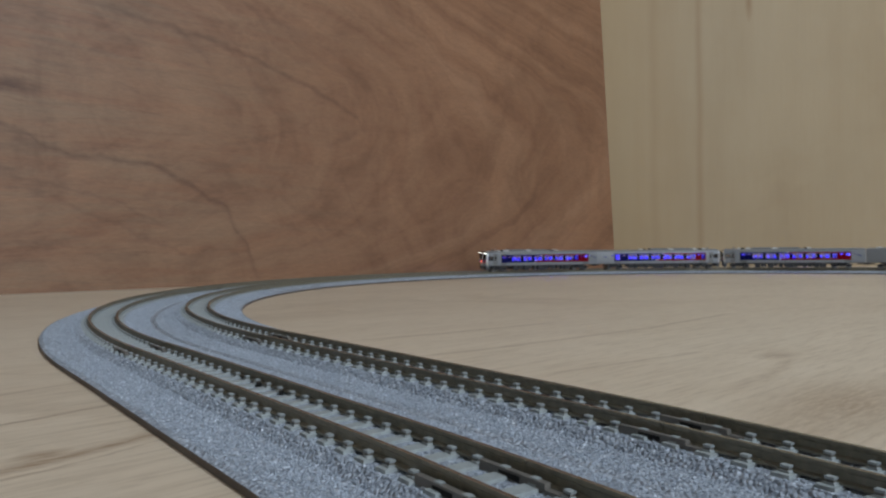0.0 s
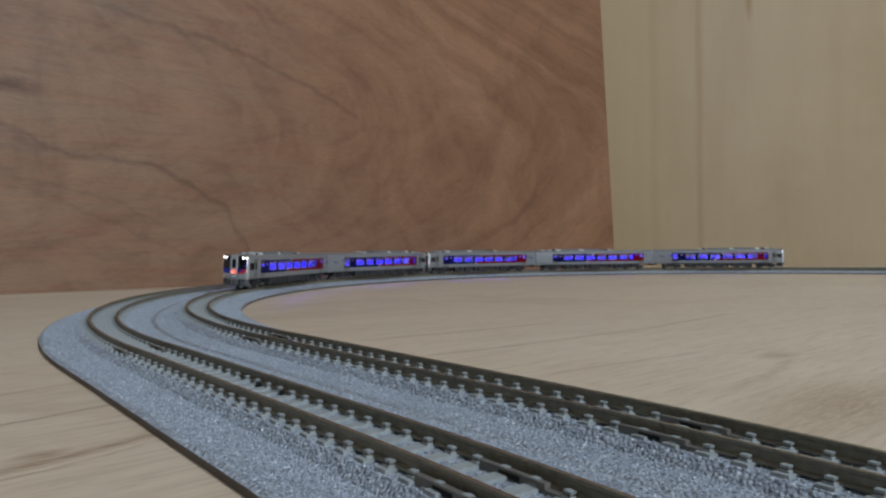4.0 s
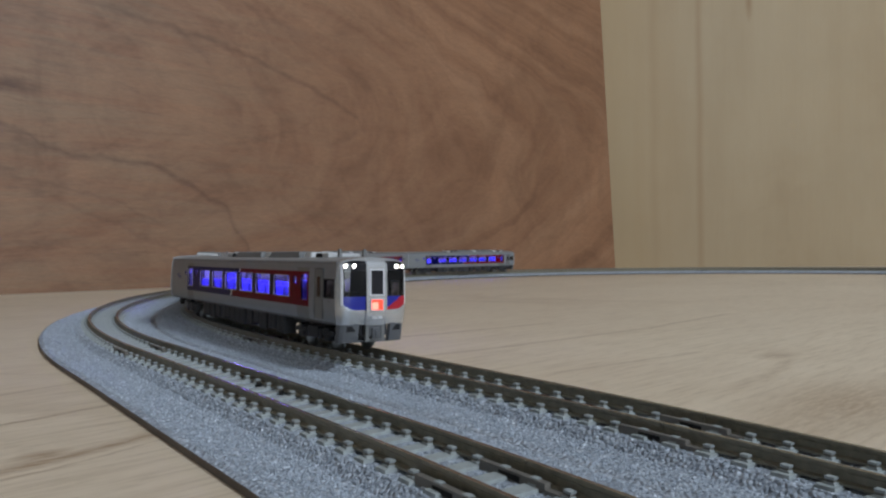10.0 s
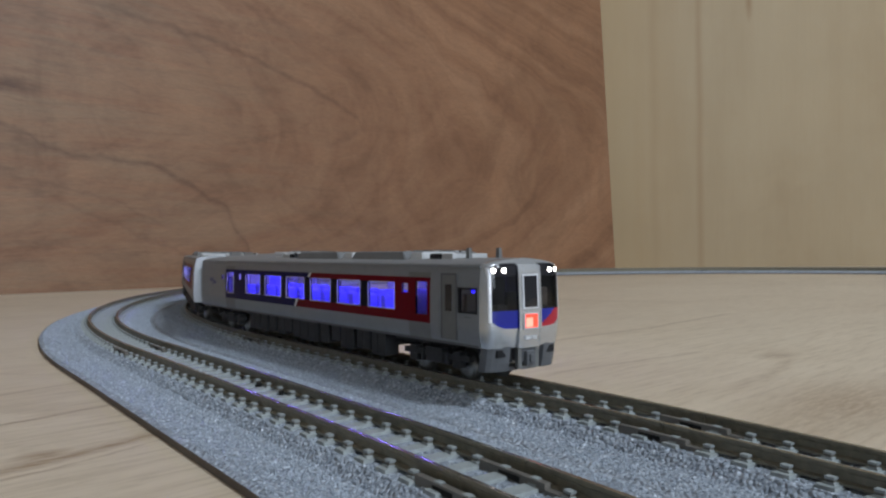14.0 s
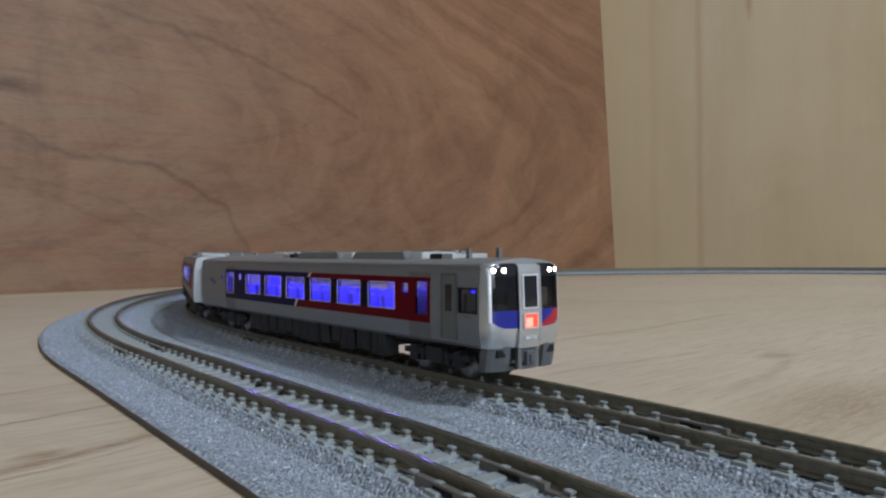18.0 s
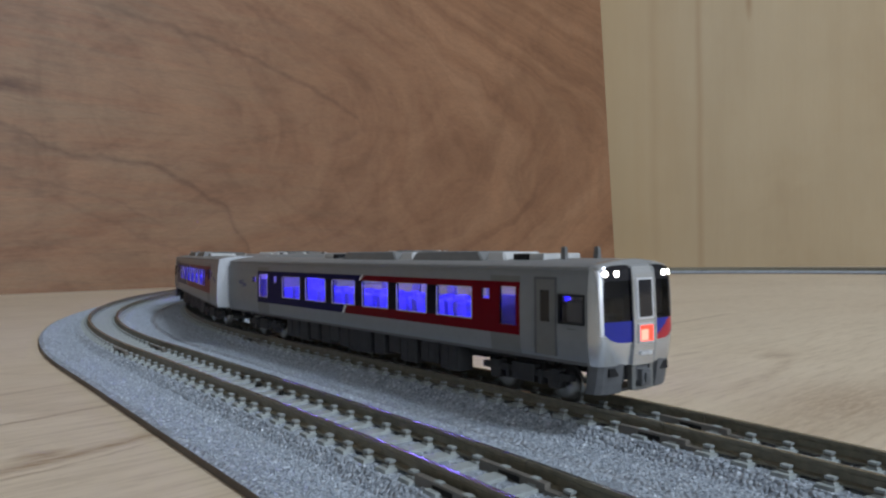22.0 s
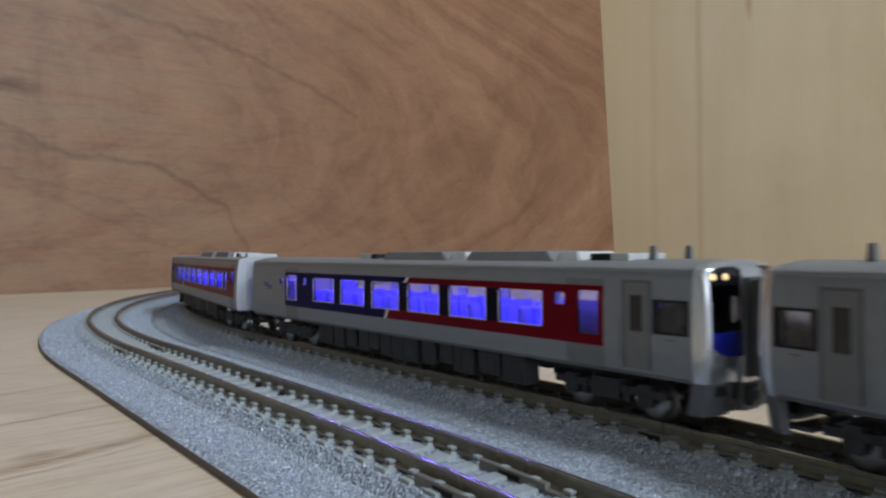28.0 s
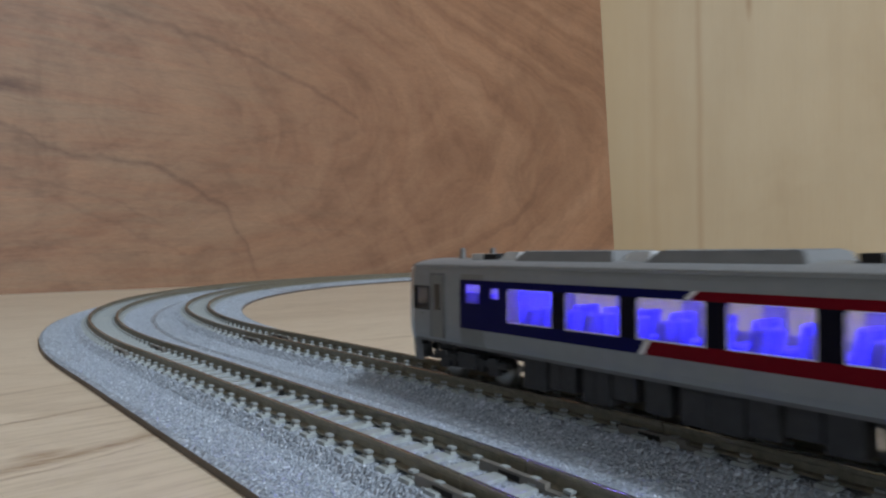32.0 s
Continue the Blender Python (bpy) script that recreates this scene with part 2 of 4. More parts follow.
def ballast():
    m = Mat("ballast_grey", 0.75)
    v = m.coords()
    cell = m.voronoi(v, 1500.0)
    sep = m.t.nodes.new("ShaderNodeSeparateColor")
    m.link(cell, sep.inputs[0])
    col = m.ramp(sep.outputs[0], [(0.0, (0.25, 0.281, 0.325)), (0.45, (0.36, 0.403, 0.462)), (0.9, (0.44, 0.49, 0.56)), (1.0, (0.68, 0.74, 0.82))])
    slow = m.noise(v, 60.0, 3.0)
    col = m.mix(col, m.ramp(slow, [(0.3, (0.82, 0.82, 0.82)), (0.7, (1, 1, 1))]), 0.7, "MULTIPLY")
    m.colour(col)
    d = m.voronoi(v, 1500.0, "Distance")
    m.bump(m.math("SUBTRACT", 1.0, d), 0.9, 0.0006)
    return m.m


def grains():
    m = Mat("ballast_grain", 0.45)
    g = m.t.nodes.new("ShaderNodeNewGeometry")
    # the rarest stones are smooth and near white: sparkle put into their colour
    m.colour(m.ramp(g.outputs["Random Per Island"], [(0.0, (0.265, 0.298, 0.345)), (0.4, (0.37, 0.414, 0.475)), (0.94, (0.46, 0.512, 0.585)), (1.0, (0.84, 0.90, 0.97))]))
    m.link(m.ramp(g.outputs["Random Per Island"], [(0.0, (0.75, 0.75, 0.75)), (0.9, (0.6, 0.6, 0.6)), (1.0, (0.2, 0.2, 0.2))]), m.b.inputs["Roughness"])
    return m.m


M_GRAIN = grains()
M_BALLAST = ballast()
M_PLY = plain("plywood_core", (0.38, 0.26, 0.16), 0.7, 0.0, 0.15, 200.0)
M_EDGE = plain("roadbed_edge_brown", (0.105, 0.082, 0.068), 0.6)
M_RAIL = plain("browned_rail", (0.200, 0.180, 0.132), 0.45, 0.15, 0.2)
M_RAILTOP = plain("polished_rail_top", (0.285, 0.272, 0.245), 0.24, 0.8, 0.1)
M_SLEEPER = plain("concrete_sleeper", (0.32, 0.35, 0.35), 0.6)
M_JOINER = plain("joiner_and_gap_brown", (0.155, 0.142, 0.125), 0.45)
M_SLOT = plain("joiner_slot", (0.012, 0.011, 0.010), 0.6, 0.0, 0.1, 900.0, 0.2)
M_WALL = plain("room_wall", (0.55, 0.54, 0.52), 0.8, 0.0, 0.04, 20.0)
M_CEIL = plain("room_ceiling", (0.7, 0.7, 0.68), 0.8, 0.0, 0.03, 20.0)
M_FLOOR = plain("room_floor", (0.22, 0.15, 0.10), 0.6, 0.0, 0.1, 8.0)

# ---------------------------------------------------------------- mesh helpers


def link_mesh(name, bm, material, smooth=False):
    me = bpy.data.meshes.new(name)
    bmesh.ops.recalc_face_normals(bm, faces=bm.faces)
    bm.to_mesh(me)
    bm.free()
    for m in material if isinstance(material, (list, tuple)) else [material]:
        me.materials.append(m)
    if smooth:
        for f in me.polygons:
            f.use_smooth = True
    return new(name, me)


def part(name, bm, material, parent, label="", smooth=False):
    ob = link_mesh(name, bm, material, smooth)
    ob.parent = parent
    if label:
        tagged(ob, label)
    return ob


def add_box(bm, x0, x1, y0, y1, z0, z1, mat=0):
    v = [bm.verts.new(c) for c in ((x0, y0, z0), (x1, y0, z0), (x1, y1, z0), (x0, y1, z0), (x0, y0, z1), (x1, y0, z1), (x1, y1, z1), (x0, y1, z1))]
    for q in ((0, 3, 2, 1), (4, 5, 6, 7), (0, 1, 5, 4), (1, 2, 6, 5), (2, 3, 7, 6), (3, 0, 4, 7)):
        bm.faces.new([v[i] for i in q]).material_index = mat
    return v


def add_taper(bm, cx, cy, z0, z1, lx, ly, tx, ty, mat=0):
    """A block whose top (tx, ty) is smaller than its base (lx, ly)."""
    v = [bm.verts.new((cx + sx * a / 2, cy + sy * b / 2, z)) for z, a, b in ((z0, lx, ly), (z1, tx, ty)) for sx, sy in ((-1, -1), (1, -1), (1, 1), (-1, 1))]
    for q in ((0, 3, 2, 1), (4, 5, 6, 7), (0, 1, 5, 4), (1, 2, 6, 5), (2, 3, 7, 6), (3, 0, 4, 7)):
        bm.faces.new([v[i] for i in q]).material_index = mat


def box(x0, x1, y0, y1, z0, z1, bevel=0.0):
    bm = bmesh.new()
    add_box(bm, x0, x1, y0, y1, z0, z1)
    if bevel:
        bmesh.ops.bevel(bm, geom=bm.edges[:], offset=bevel, segments=2, affect="EDGES", profile=0.7)
    return bm


def group_empty(name, m, label, category, group="", kind=""):
    e = new(name)
    e.empty_display_size = 0.01
    e.matrix_world = m
    return tagged(e, label, category, group, kind)


# ---------------------------------------------------------------- the plan of the tracks
CX, CY = 0.2562, 0.4562            # centre of the half-circle
R_OUT, R_IN = 0.4284, 0.3914       # the two track centre lines, 37 mm apart
TURN = radians(217.68)            # where the curve runs out into the near straight
RAIL_Z = 0.0055                    # rail top above the table
HALF = 0.0048                      # rail centre to track centre
ARC = math.pi
CANT = radians(3.4)                # the curve is banked towards its centre
BEND_FROM, BEND_TO, BEND = 0.115, 0.26, 1.5   # the near line swings gently outwards again


def ease(x):
    x = max(0.0, min(1.0, x))
    return x * x * (3 - 2 * x)


def on_path(s, radius):
    """Point and heading angle on a track: s = 0 where the near straight begins, the curve before it."""
    a = TURN + max(-ARC * radius, min(0.0, s)) / radius
    over = s if s > 0 else (s + ARC * radius if s < -ARC * radius else 0.0)
    hx, hy = -math.sin(a), math.cos(a)
    d, e = max(0.0, min(s, BEND_TO) - BEND_FROM), max(0.0, s - BEND_TO)
    turn = BEND * d
    side = BEND * d * d / 2 + turn * e - 0.0014 * ease((s + 0.12) / 0.16)
    return (CX + radius * math.cos(a) + over * hx + side * hy, CY + radius * math.sin(a) + over * hy - side * hx, math.atan2(hy, hx) - turn)


def cant_at(s, radius):
    return CANT * ease((0.02 - s) / 0.11) * ease((s + ARC * radius + 0.02) / 0.11)


def lift(s, radius, u, outer):
    """How far the banking raises the bed at the offset u to the outside."""
    fade = 1.0 - ease((u - 0.0098) / max(0.002, outer - 0.0108))
    return math.tan(cant_at(s, radius)) * max(0.0, min(u + HALF, 0.0146)) * fade


def bank(s, radius):
    """The banking as a turn about the inner rail's top."""
    return Matrix.Translation((0, HALF, RAIL_Z)) @ Matrix.Rotation(-cant_at(s, radius), 4, "X") @ Matrix.Translation((0, -HALF, -RAIL_Z))


def sweep(bm, profile, radius, s0, s1, step=0.006, closed=True, mat=0):
    """Sweeps a profile of (offset to the outside, height) along a track from s0 to s1, and caps it."""
    n = max(1, int(round((s1 - s0) / step)))
    outer = max(u for u, _ in profile) if len(profile) == 10 else 0.0197
    rings = []
    for i in range(n + 1):
        x, y, h = on_path(s0 + (s1 - s0) * i / n, radius)
        nx, ny = math.sin(h), -math.cos(h)
        rings.append([bm.verts.new((x + u * nx, y + u * ny, z + (lift(s0 + (s1 - s0) * i / n, radius, u, outer) if z > 0.0003 else 0.0))) for u, z in profile])
    k = len(profile)
    for a, b in zip(rings, rings[1:]):
        for j in range(k if closed else k - 1):
            f = bm.faces.new((a[j], a[(j + 1) % k], b[(j + 1) % k], b[j]))
            f.material_index = mat
    if closed:
        bm.faces.new(rings[0][::-1])
        bm.faces.new(rings[-1])


def bed_profile(inner, outer):
    """Ballast bed: flat shoulders, a raised middle, brown upright edges."""
    return [(-inner, 0.0), (-inner, 0.0012), (-inner + 0.0009, 0.0014), (-0.0098, 0.0014), (-0.0079, 0.0030),
            (0.0079, 0.0030), (0.0098, 0.0014), (outer - 0.0009, 0.0014), (outer, 0.0012), (outer, 0.0)]


def bed_height(u):
    a = abs(u)
    return 0.0030 if a < 0.0079 else (0.0030 - 0.0016 * (a - 0.0079) / 0.0019 if a < 0.0098 else 0.0014)


def rail_profile(c):
    z = RAIL_Z
    pts = [(-0.00085, z - 0.0021), (-0.00085, z - 0.0018), (-0.0002, z - 0.0016), (-0.0002, z - 0.0007), (-0.00037, z - 0.0005), (-0.00037, z - 0.00008), (-0.0003, z)]
    return [(c + u, h) for u, h in pts] + [(c - u, h) for u, h in pts[::-1]]


def sleeper_mesh():
    bm = bmesh.new()
    add_taper(bm, 0, 0, 0.0022, 0.00345, 0.0028, 0.0152, 0.0023, 0.0147)
    for side in (-1, 1):
        for k in (-1, 1):
            y = side * HALF + k * 0.00122
            add_taper(bm, 0, y, 0.00335, 0.0037, 0.0015, 0.0013, 0.0013, 0.0011)
            # neck browned: the shade in the gap under the clip put into colour
            add_taper(bm, 0, y - k * 0.0001, 0.0036, 0.0041, 0.0009, 0.0008, 0.0009, 0.0008, 1)
            add_taper(bm, 0, y - k * 0.0001, 0.0040, 0.0043, 0.0011, 0.0009, 0.0012, 0.0009)
    me = bpy.data.meshes.new("sleeper")
    bmesh.ops.recalc_face_normals(bm, faces=bm.faces)
    bm.to_mesh(me)
    bm.free()
    me.materials.append(M_SLEEPER)
    me.materials.append(M_JOINER)
    return me


SLEEPER = sleeper_mesh()
PITCH = 0.00535


def joiner_mesh():
    """A moulded joiner beside a rail: an upright bar with a slot in its sides, drawn as a black block for its shade."""
    bm = bmesh.new()
    add_taper(bm, 0.0, 0.0, 0.0024, 0.0042, 0.0120, 0.0011, 0.0116, 0.0009)
    add_taper(bm, 0.0072, 0.0, 0.0024, 0.0036, 0.0030, 0.0014, 0.0026, 0.0012)
    # no recess: the slot's shade is this black block, slightly proud
    add_box(bm, -0.0022, 0.0016, -0.00053, 0.00053, 0.0032, 0.0039, 1)
    bmesh.ops.recalc_face_normals(bm, faces=bm.faces)
    me = bpy.data.meshes.new("rail_joiner")
    bm.to_mesh(me)
    bm.free()
    me.materials.append(M_JOINER)
    me.materials.append(M_SLOT)
    return me


JOINER = joiner_mesh()


def scatter_grains(radius, s0, s1, inner, outer, count, seed):
    """Loose ballast stones on the bed, as one mesh."""
    rnd = np.random.default_rng(seed)
    base = np.array([(1, 0, 0), (-1, 0, 0), (0, 1, 0), (0, -1, 0), (0, 0, 1), (0, 0, -1)], float)
    tri = np.array([(0, 2, 4), (2, 1, 4), (1, 3, 4), (3, 0, 4), (2, 0, 5), (1, 2, 5), (3, 1, 5), (0, 3, 5)])
    ss, us = rnd.uniform(s0, s1, count), rnd.uniform(-inner + 0.0012, outer - 0.0012, count)
    clear = np.minimum(abs(us - HALF), abs(us + HALF)) > 0.0011
    verts, faces = [], []
    for s, u in zip(ss[clear], us[clear]):
        x, y, h = on_path(s, radius)
        k = abs((s - s0) / PITCH % 1.0 - 0.5)
        if abs(u) < 0.0078 and k < 0.33:
            continue
        size = rnd.uniform(0.00013, 0.00027)
        q = Euler(rnd.uniform(0, 6.28, 3)).to_matrix()
        pts = (base * rnd.uniform(0.65, 1.15, (6, 1)) * size) @ np.array(q)
        pts += (x + u * math.sin(h), y - u * math.cos(h), bed_height(u) + lift(s, radius, u, outer) + size * 0.25)
        faces.append(tri + len(verts) * 6)
        verts.append(pts)
    me = bpy.data.meshes.new("loose_ballast")
    me.from_pydata(np.concatenate(verts).tolist(), [], np.concatenate(faces).tolist())
    me.materials.append(M_GRAIN)
    return me


def track_piece(name, radius, s0, s1, near, label, group, grain=None):
    x, y, h = on_path((s0 + s1) / 2, radius)
    root = group_empty(name, Matrix.Translation((0, 0, 0)), label, "model track", group)
    inner, outer = (0.01845, 0.0206) if radius == R_OUT else (0.0203, 0.01845)
    bm = bmesh.new()
    sweep(bm, bed_profile(inner, outer), radius, s0, s1)
    bm.normal_update()
    bed = part("roadbed", bm, [M_BALLAST, M_EDGE], root, "grey ballast roadbed with brown plastic edge")
    for f in bed.data.polygons:
        if abs(f.normal.z) < 0.3:
            f.material_index = 1
    for off in (HALF, -HALF):
        bm = bmesh.new()
        sweep(bm, rail_profile(off), radius, s0 + 0.0001, s1 - 0.0001)
        rail = part("rail", bm, [M_RAIL, M_RAILTOP], root, "browned metal rail with polished top")
        for f in rail.data.polygons:
            if f.normal.z > 0.95 and f.center.z > RAIL_Z - 0.00005:
                f.material_index = 1
        x, y, h = on_path(s1 - 0.001, radius)
        for side in (-1, 1):
            o = new("rail_joiner", JOINER)
            o.parent = root
            o.matrix_basis = Matrix.Translation((x, y, 0)) @ Matrix.Rotation(h, 4, "Z") @ bank(s1 - 0.001, radius) @ Matrix.Translation((0, -off - side * 0.0013, 0))
    if grain:
        o = new("loose_ballast", scatter_grains(radius, max(s0, grain[0]), min(s1, grain[1]), inner, outer, grain[2], int(1000 * radius)))
        o.parent = root
        tagged(o, "loose grey ballast stones", kind="stuff")
    n = int(round((s1 - s0) / PITCH))
    poses = []
    for i in range(n):
        at = s0 + (i + 0.5) * (s1 - s0) / n
        x, y, h = on_path(at, radius)
        poses.append(Matrix.Translation((x, y, 0)) @ Matrix.Rotation(h, 4, "Z") @ bank(at, radius))
    if near:
        for m in poses:
            o = new("sleeper", SLEEPER)
            o.parent = root
            o.matrix_basis = m
    else:
        bm = bmesh.new()
        for m in poses:
            k = len(bm.verts)
            bm.from_mesh(SLEEPER)
            bm.verts.ensure_lookup_table()
            bmesh.ops.transform(bm, matrix=m, verts=bm.verts[k:])
        tagged(part("sleepers", bm, [M_SLEEPER, M_JOINER], root, "row of pale concrete sleepers"), kind="stuff")
    return root


STRAIGHT = 0.150
for rad, where in ((R_OUT, "outer"), (R_IN, "inner")):
    q = ARC * rad / 4
    for i in range(4):
        track_piece("curved_track_piece", rad, -(i + 1) * q, -i * q, i < 2, f"curved grey ballasted model track piece of the {where} ring", f"{where} ring of track", (-0.34, 0.0, 42000) if i == 0 else None)
    first = 0.1440
    for i in range(7):
        piece = track_piece("straight_track_piece", rad, first + (i - 1) * STRAIGHT if i else 0.0, first + i * STRAIGHT, i < 2, f"straight grey ballasted model track piece of the {where} line", f"{where} ring of track", (0.0, 1.0, 24000) if i == 0 else ((0.0, 0.22, 10000) if i == 1 else None))
        if rad == R_OUT and i == 0:
            for px, py in ((-0.0373, 0.1428), (-0.0308, 0.1341)):
                bm = bmesh.new()
                bmesh.ops.create_cone(bm, cap_ends=True, segments=12, radius1=0.0006, radius2=0.0005, depth=0.0012, matrix=Matrix.Translation((px, py, 0.0034)))
                part("feeder_pin", bm, M_SLOT, piece, "small black feeder pin")
    for i in range(3):
        e = -ARC * rad - i * STRAIGHT
        track_piece("straight_track_piece", rad, e - STRAIGHT, e, False, f"straight grey ballasted model track piece of the {where} line", f"{where} ring of track")

# ---------------------------------------------------------------- table, boards and room
BOARD = pose(0.25, 0.25, 0, 0, 0, 43)
bm = box(-1.3, 1.3, -1.15, 1.15, -0.018, 0.0, 0.0015)
tabletop = tagged(link_mesh("tabletop", bm, M_TABLE), "pale wood-veneer board with fine brown grain", "table board", kind="structure")
tabletop.matrix_world = BOARD
bm = box(-1.2, 1.2, -1.05, 1.05, -0.72, -0.0185)
tagged(link_mesh("table_base", bm, M_FLOOR), "closed wooden base under the board", "table base", kind="structure").matrix_world = BOARD

# the red panel stands behind the curve and leans back a little
WN = radians(133.0)
wx, wy = CX + 0.453 * math.cos(WN), CY + 0.453 * math.sin(WN)
ALONG = WN - math.pi / 2
RED_M = Matrix.Translation((wx, wy, 0)) @ Matrix.Rotation(ALONG, 4, "Z") @ Matrix.Rotation(radians(-3.15), 4, "X")


def ply_panel(name, m, label, x0, x1, z1, faces, material):
    """A plywood sheet on its edge: core plies behind a face veneer, which may be pieced from strips."""
    root = group_empty(name, m, label, "plywood panel")
    for k, mat in enumerate((M_PLY, M_RED, M_PLY)):
        part("ply", box(x0, x1, 0.0008 + 0.0018 * k, 0.0026 + 0.0018 * k, 0.0, z1), mat, root)
    for a, b in zip(faces, faces[1:]):
        part("face_veneer", box(a + 0.00015, b - 0.00015, 0.0, 0.0008, 0.0, z1, 0.0001), material, root)
    return root


ply_panel("plywood_panel", RED_M, "reddish-brown lauan plywood panel leaning behind the track", -0.75, 0.431, 0.62, (-0.75, 0.431), M_RED)
ply_panel("plywood_panel", pose(0.40, 1.115, 0.0, 0, 0, -4), "pale yellowish plywood panel standing behind the curve", -0.3, 1.1, 0.7, (-0.3, 0.62, 1.1), M_PALE)


def room():
    X0, X1, Y0, Y1, Z0, Z1 = -1.9, 2.2, -2.2, 1.9, -0.72, 1.7
    t = 0.1
    tagged(link_mesh("floor", box(X0 - t, X1 + t, Y0 - t, Y1 + t, Z0 - t, Z0), M_FLOOR), "brown wooden room floor", "floor", kind="structure")
    tagged(link_mesh("ceiling", box(X0 - t, X1 + t, Y0 - t, Y1 + t, Z1, Z1 + t), M_CEIL), "white painted ceiling", "ceiling", kind="structure")
    tagged(link_mesh("wall_north", box(X0 - t, X1 + t, Y1, Y1 + t, Z0, Z1), M_WALL), "plain pale painted wall", "wall", kind="structure")
    tagged(link_mesh("wall_west", box(X0 - t, X0, Y0, Y1, Z0, Z1), M_WALL), "plain pale painted wall", "wall", kind="structure")
    bm = bmesh.new()
    a0, a1, b0, b1 = 0.6, 1.9, 0.1, 1.0
    for r in ((X0 - t, a0, Z0, Z1), (a1, X1 + t, Z0, Z1), (a0, a1, Z0, b0), (a0, a1, b1, Z1)):
        add_box(bm, r[0], r[1], Y0 - t, Y0, r[2], r[3])
    tagged(link_mesh("wall_south", bm, M_WALL), "plain pale painted wall with a window opening", "wall", kind="structure")
    tagged(link_mesh("wall_east", box(X1, X1 + t, Y0, Y1, Z0, Z1), M_WALL), "plain pale painted wall", "wall", kind="structure")


def ceiling_lamp():
    """The round flat lamp on the ceiling that lights the board."""
    root = group_empty("ceiling_lamp", pose(1.06, -0.54, 1.70), "round white flat ceiling lamp", "ceiling lamp")
    bm = bmesh.new()
    bmesh.ops.create_cone(bm, cap_ends=True, segments=40, radius1=0.30, radius2=0.26, depth=0.05, matrix=Matrix.Translation((0, 0, -0.026)))
    part("housing", bm, M_CEIL, root, "white lamp housing")


room()
ceiling_lamp()

# ---------------------------------------------------------------- the train
MM = 0.001
BOGIE = 0.106
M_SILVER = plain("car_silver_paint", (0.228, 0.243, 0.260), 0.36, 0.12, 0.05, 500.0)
# cab silver set paler than the sides: light on the front put into colour
M_LITNOSE = plain("cab_silver_lit", (0.62, 0.64, 0.67), 0.25, 0.75, 0.04, 500.0)
M_DOORGREY = plain("door_grey_paint", (0.175, 0.18, 0.18), 0.42, 0.2, 0.05, 500.0)
M_BLUE = plain("blue_livery", (0.004, 0.005, 0.062), 0.32, 0.0, 0.06, 500.0, 0.05)
M_BLUEFACE = plain("bright_blue_livery", (0.009, 0.018, 0.27), 0.3, 0.0, 0.06, 500.0)
M_REDP = plain("red_livery", (0.150, 0.003, 0.010), 0.32, 0.0, 0.06, 500.0, 0.05)
M_REDFACE = plain("bright_red_livery", (0.42, 0.012, 0.028), 0.3, 0.0, 0.06, 500.0)
M_MARK = plain("mark_blue", (0.07, 0.085, 0.21), 0.45, 0.0, 0.06, 500.0)
M_PILLAR = plain("black_pillar", (0.005, 0.005, 0.012), 0.28, 0.0, 0.05, 500.0, 0.05)
# the car silver again, paler to carry the light that meets the end walls
M_LITEND = plain("end_silver_lit", (0.40, 0.42, 0.46), 0.35, 0.2, 0.04, 500.0)
M_ROOF = plain("roof_grey", (0.21, 0.215, 0.22), 0.5, 0.0, 0.06, 400.0)
M_ROOFBOX = plain("roof_unit_grey", (0.17, 0.175, 0.18), 0.55, 0.0, 0.08, 400.0)
M_LIGHTGREY = plain("light_grey_plastic", (0.52, 0.53, 0.54), 0.45, 0.0, 0.05, 400.0)
M_UNDER = plain("underframe_grey", (0.042, 0.043, 0.047), 0.6, 0.0, 0.15, 500.0, 0.25)
M_SKIRT = plain("skirt_grey", (0.105, 0.11, 0.12), 0.5, 0.0, 0.1, 500.0)
M_BELLOWS = plain("bellows_black", (0.018, 0.018, 0.020), 0.7, 0.0, 0.2, 500.0, 0.25)
M_WHEEL = plain("nickel_wheel", (0.30, 0.295, 0.285), 0.30, 0.9, 0.08, 700.0)
M_SEAT = plain("seat_blue", (0.06, 0.045, 0.85), 0.6, 0.0, 0.1, 500.0)
M_INSIDE = plain("cabin_lining", (0.20, 0.20, 0.22), 0.6, 0.0, 0.05, 400.0)
M_WHITE = plain("white_trim", (0.75, 0.76, 0.78), 0.4, 0.0, 0.03, 400.0)
M_DESK = plain("cab_desk_grey", (0.055, 0.055, 0.06), 0.5, 0.0, 0.08, 400.0)
M_RIMGLINT = plain("rim_and_glint_silver", (0.78, 0.79, 0.84), 0.22, 0.3, 0.05, 400.0)
M_DARKGLASS = plain("dark_glass", (0.010, 0.010, 0.015), 0.05, 0.0, 0.02, 300.0, 0.5)
M_LED = Mat("blue_led_strip", 0.5, 0.0, (0.1, 0.1, 0.2)).emit((0.23, 0.185, 1.0), 60.0).m
M_LAMP = Mat("lit_headlamp", 0.3, 0.0, (0.9, 0.9, 0.85)).emit((1.0, 0.95, 0.88), 9.0).m
M_LAMPDIM = Mat("dim_headlamp", 0.3, 0.0, (0.6, 0.5, 0.3)).emit((1.0, 0.72, 0.32), 0.9).m
M_LAMPOFF = plain("unlit_lamp", (0.35, 0.33, 0.30), 0.15, 0.0, 0.03, 400.0)
M_SIGN = Mat("lit_sign", 0.3, 0.0, (0.6, 0.05, 0.02)).emit((1.0, 0.06, 0.035), 1.3).m
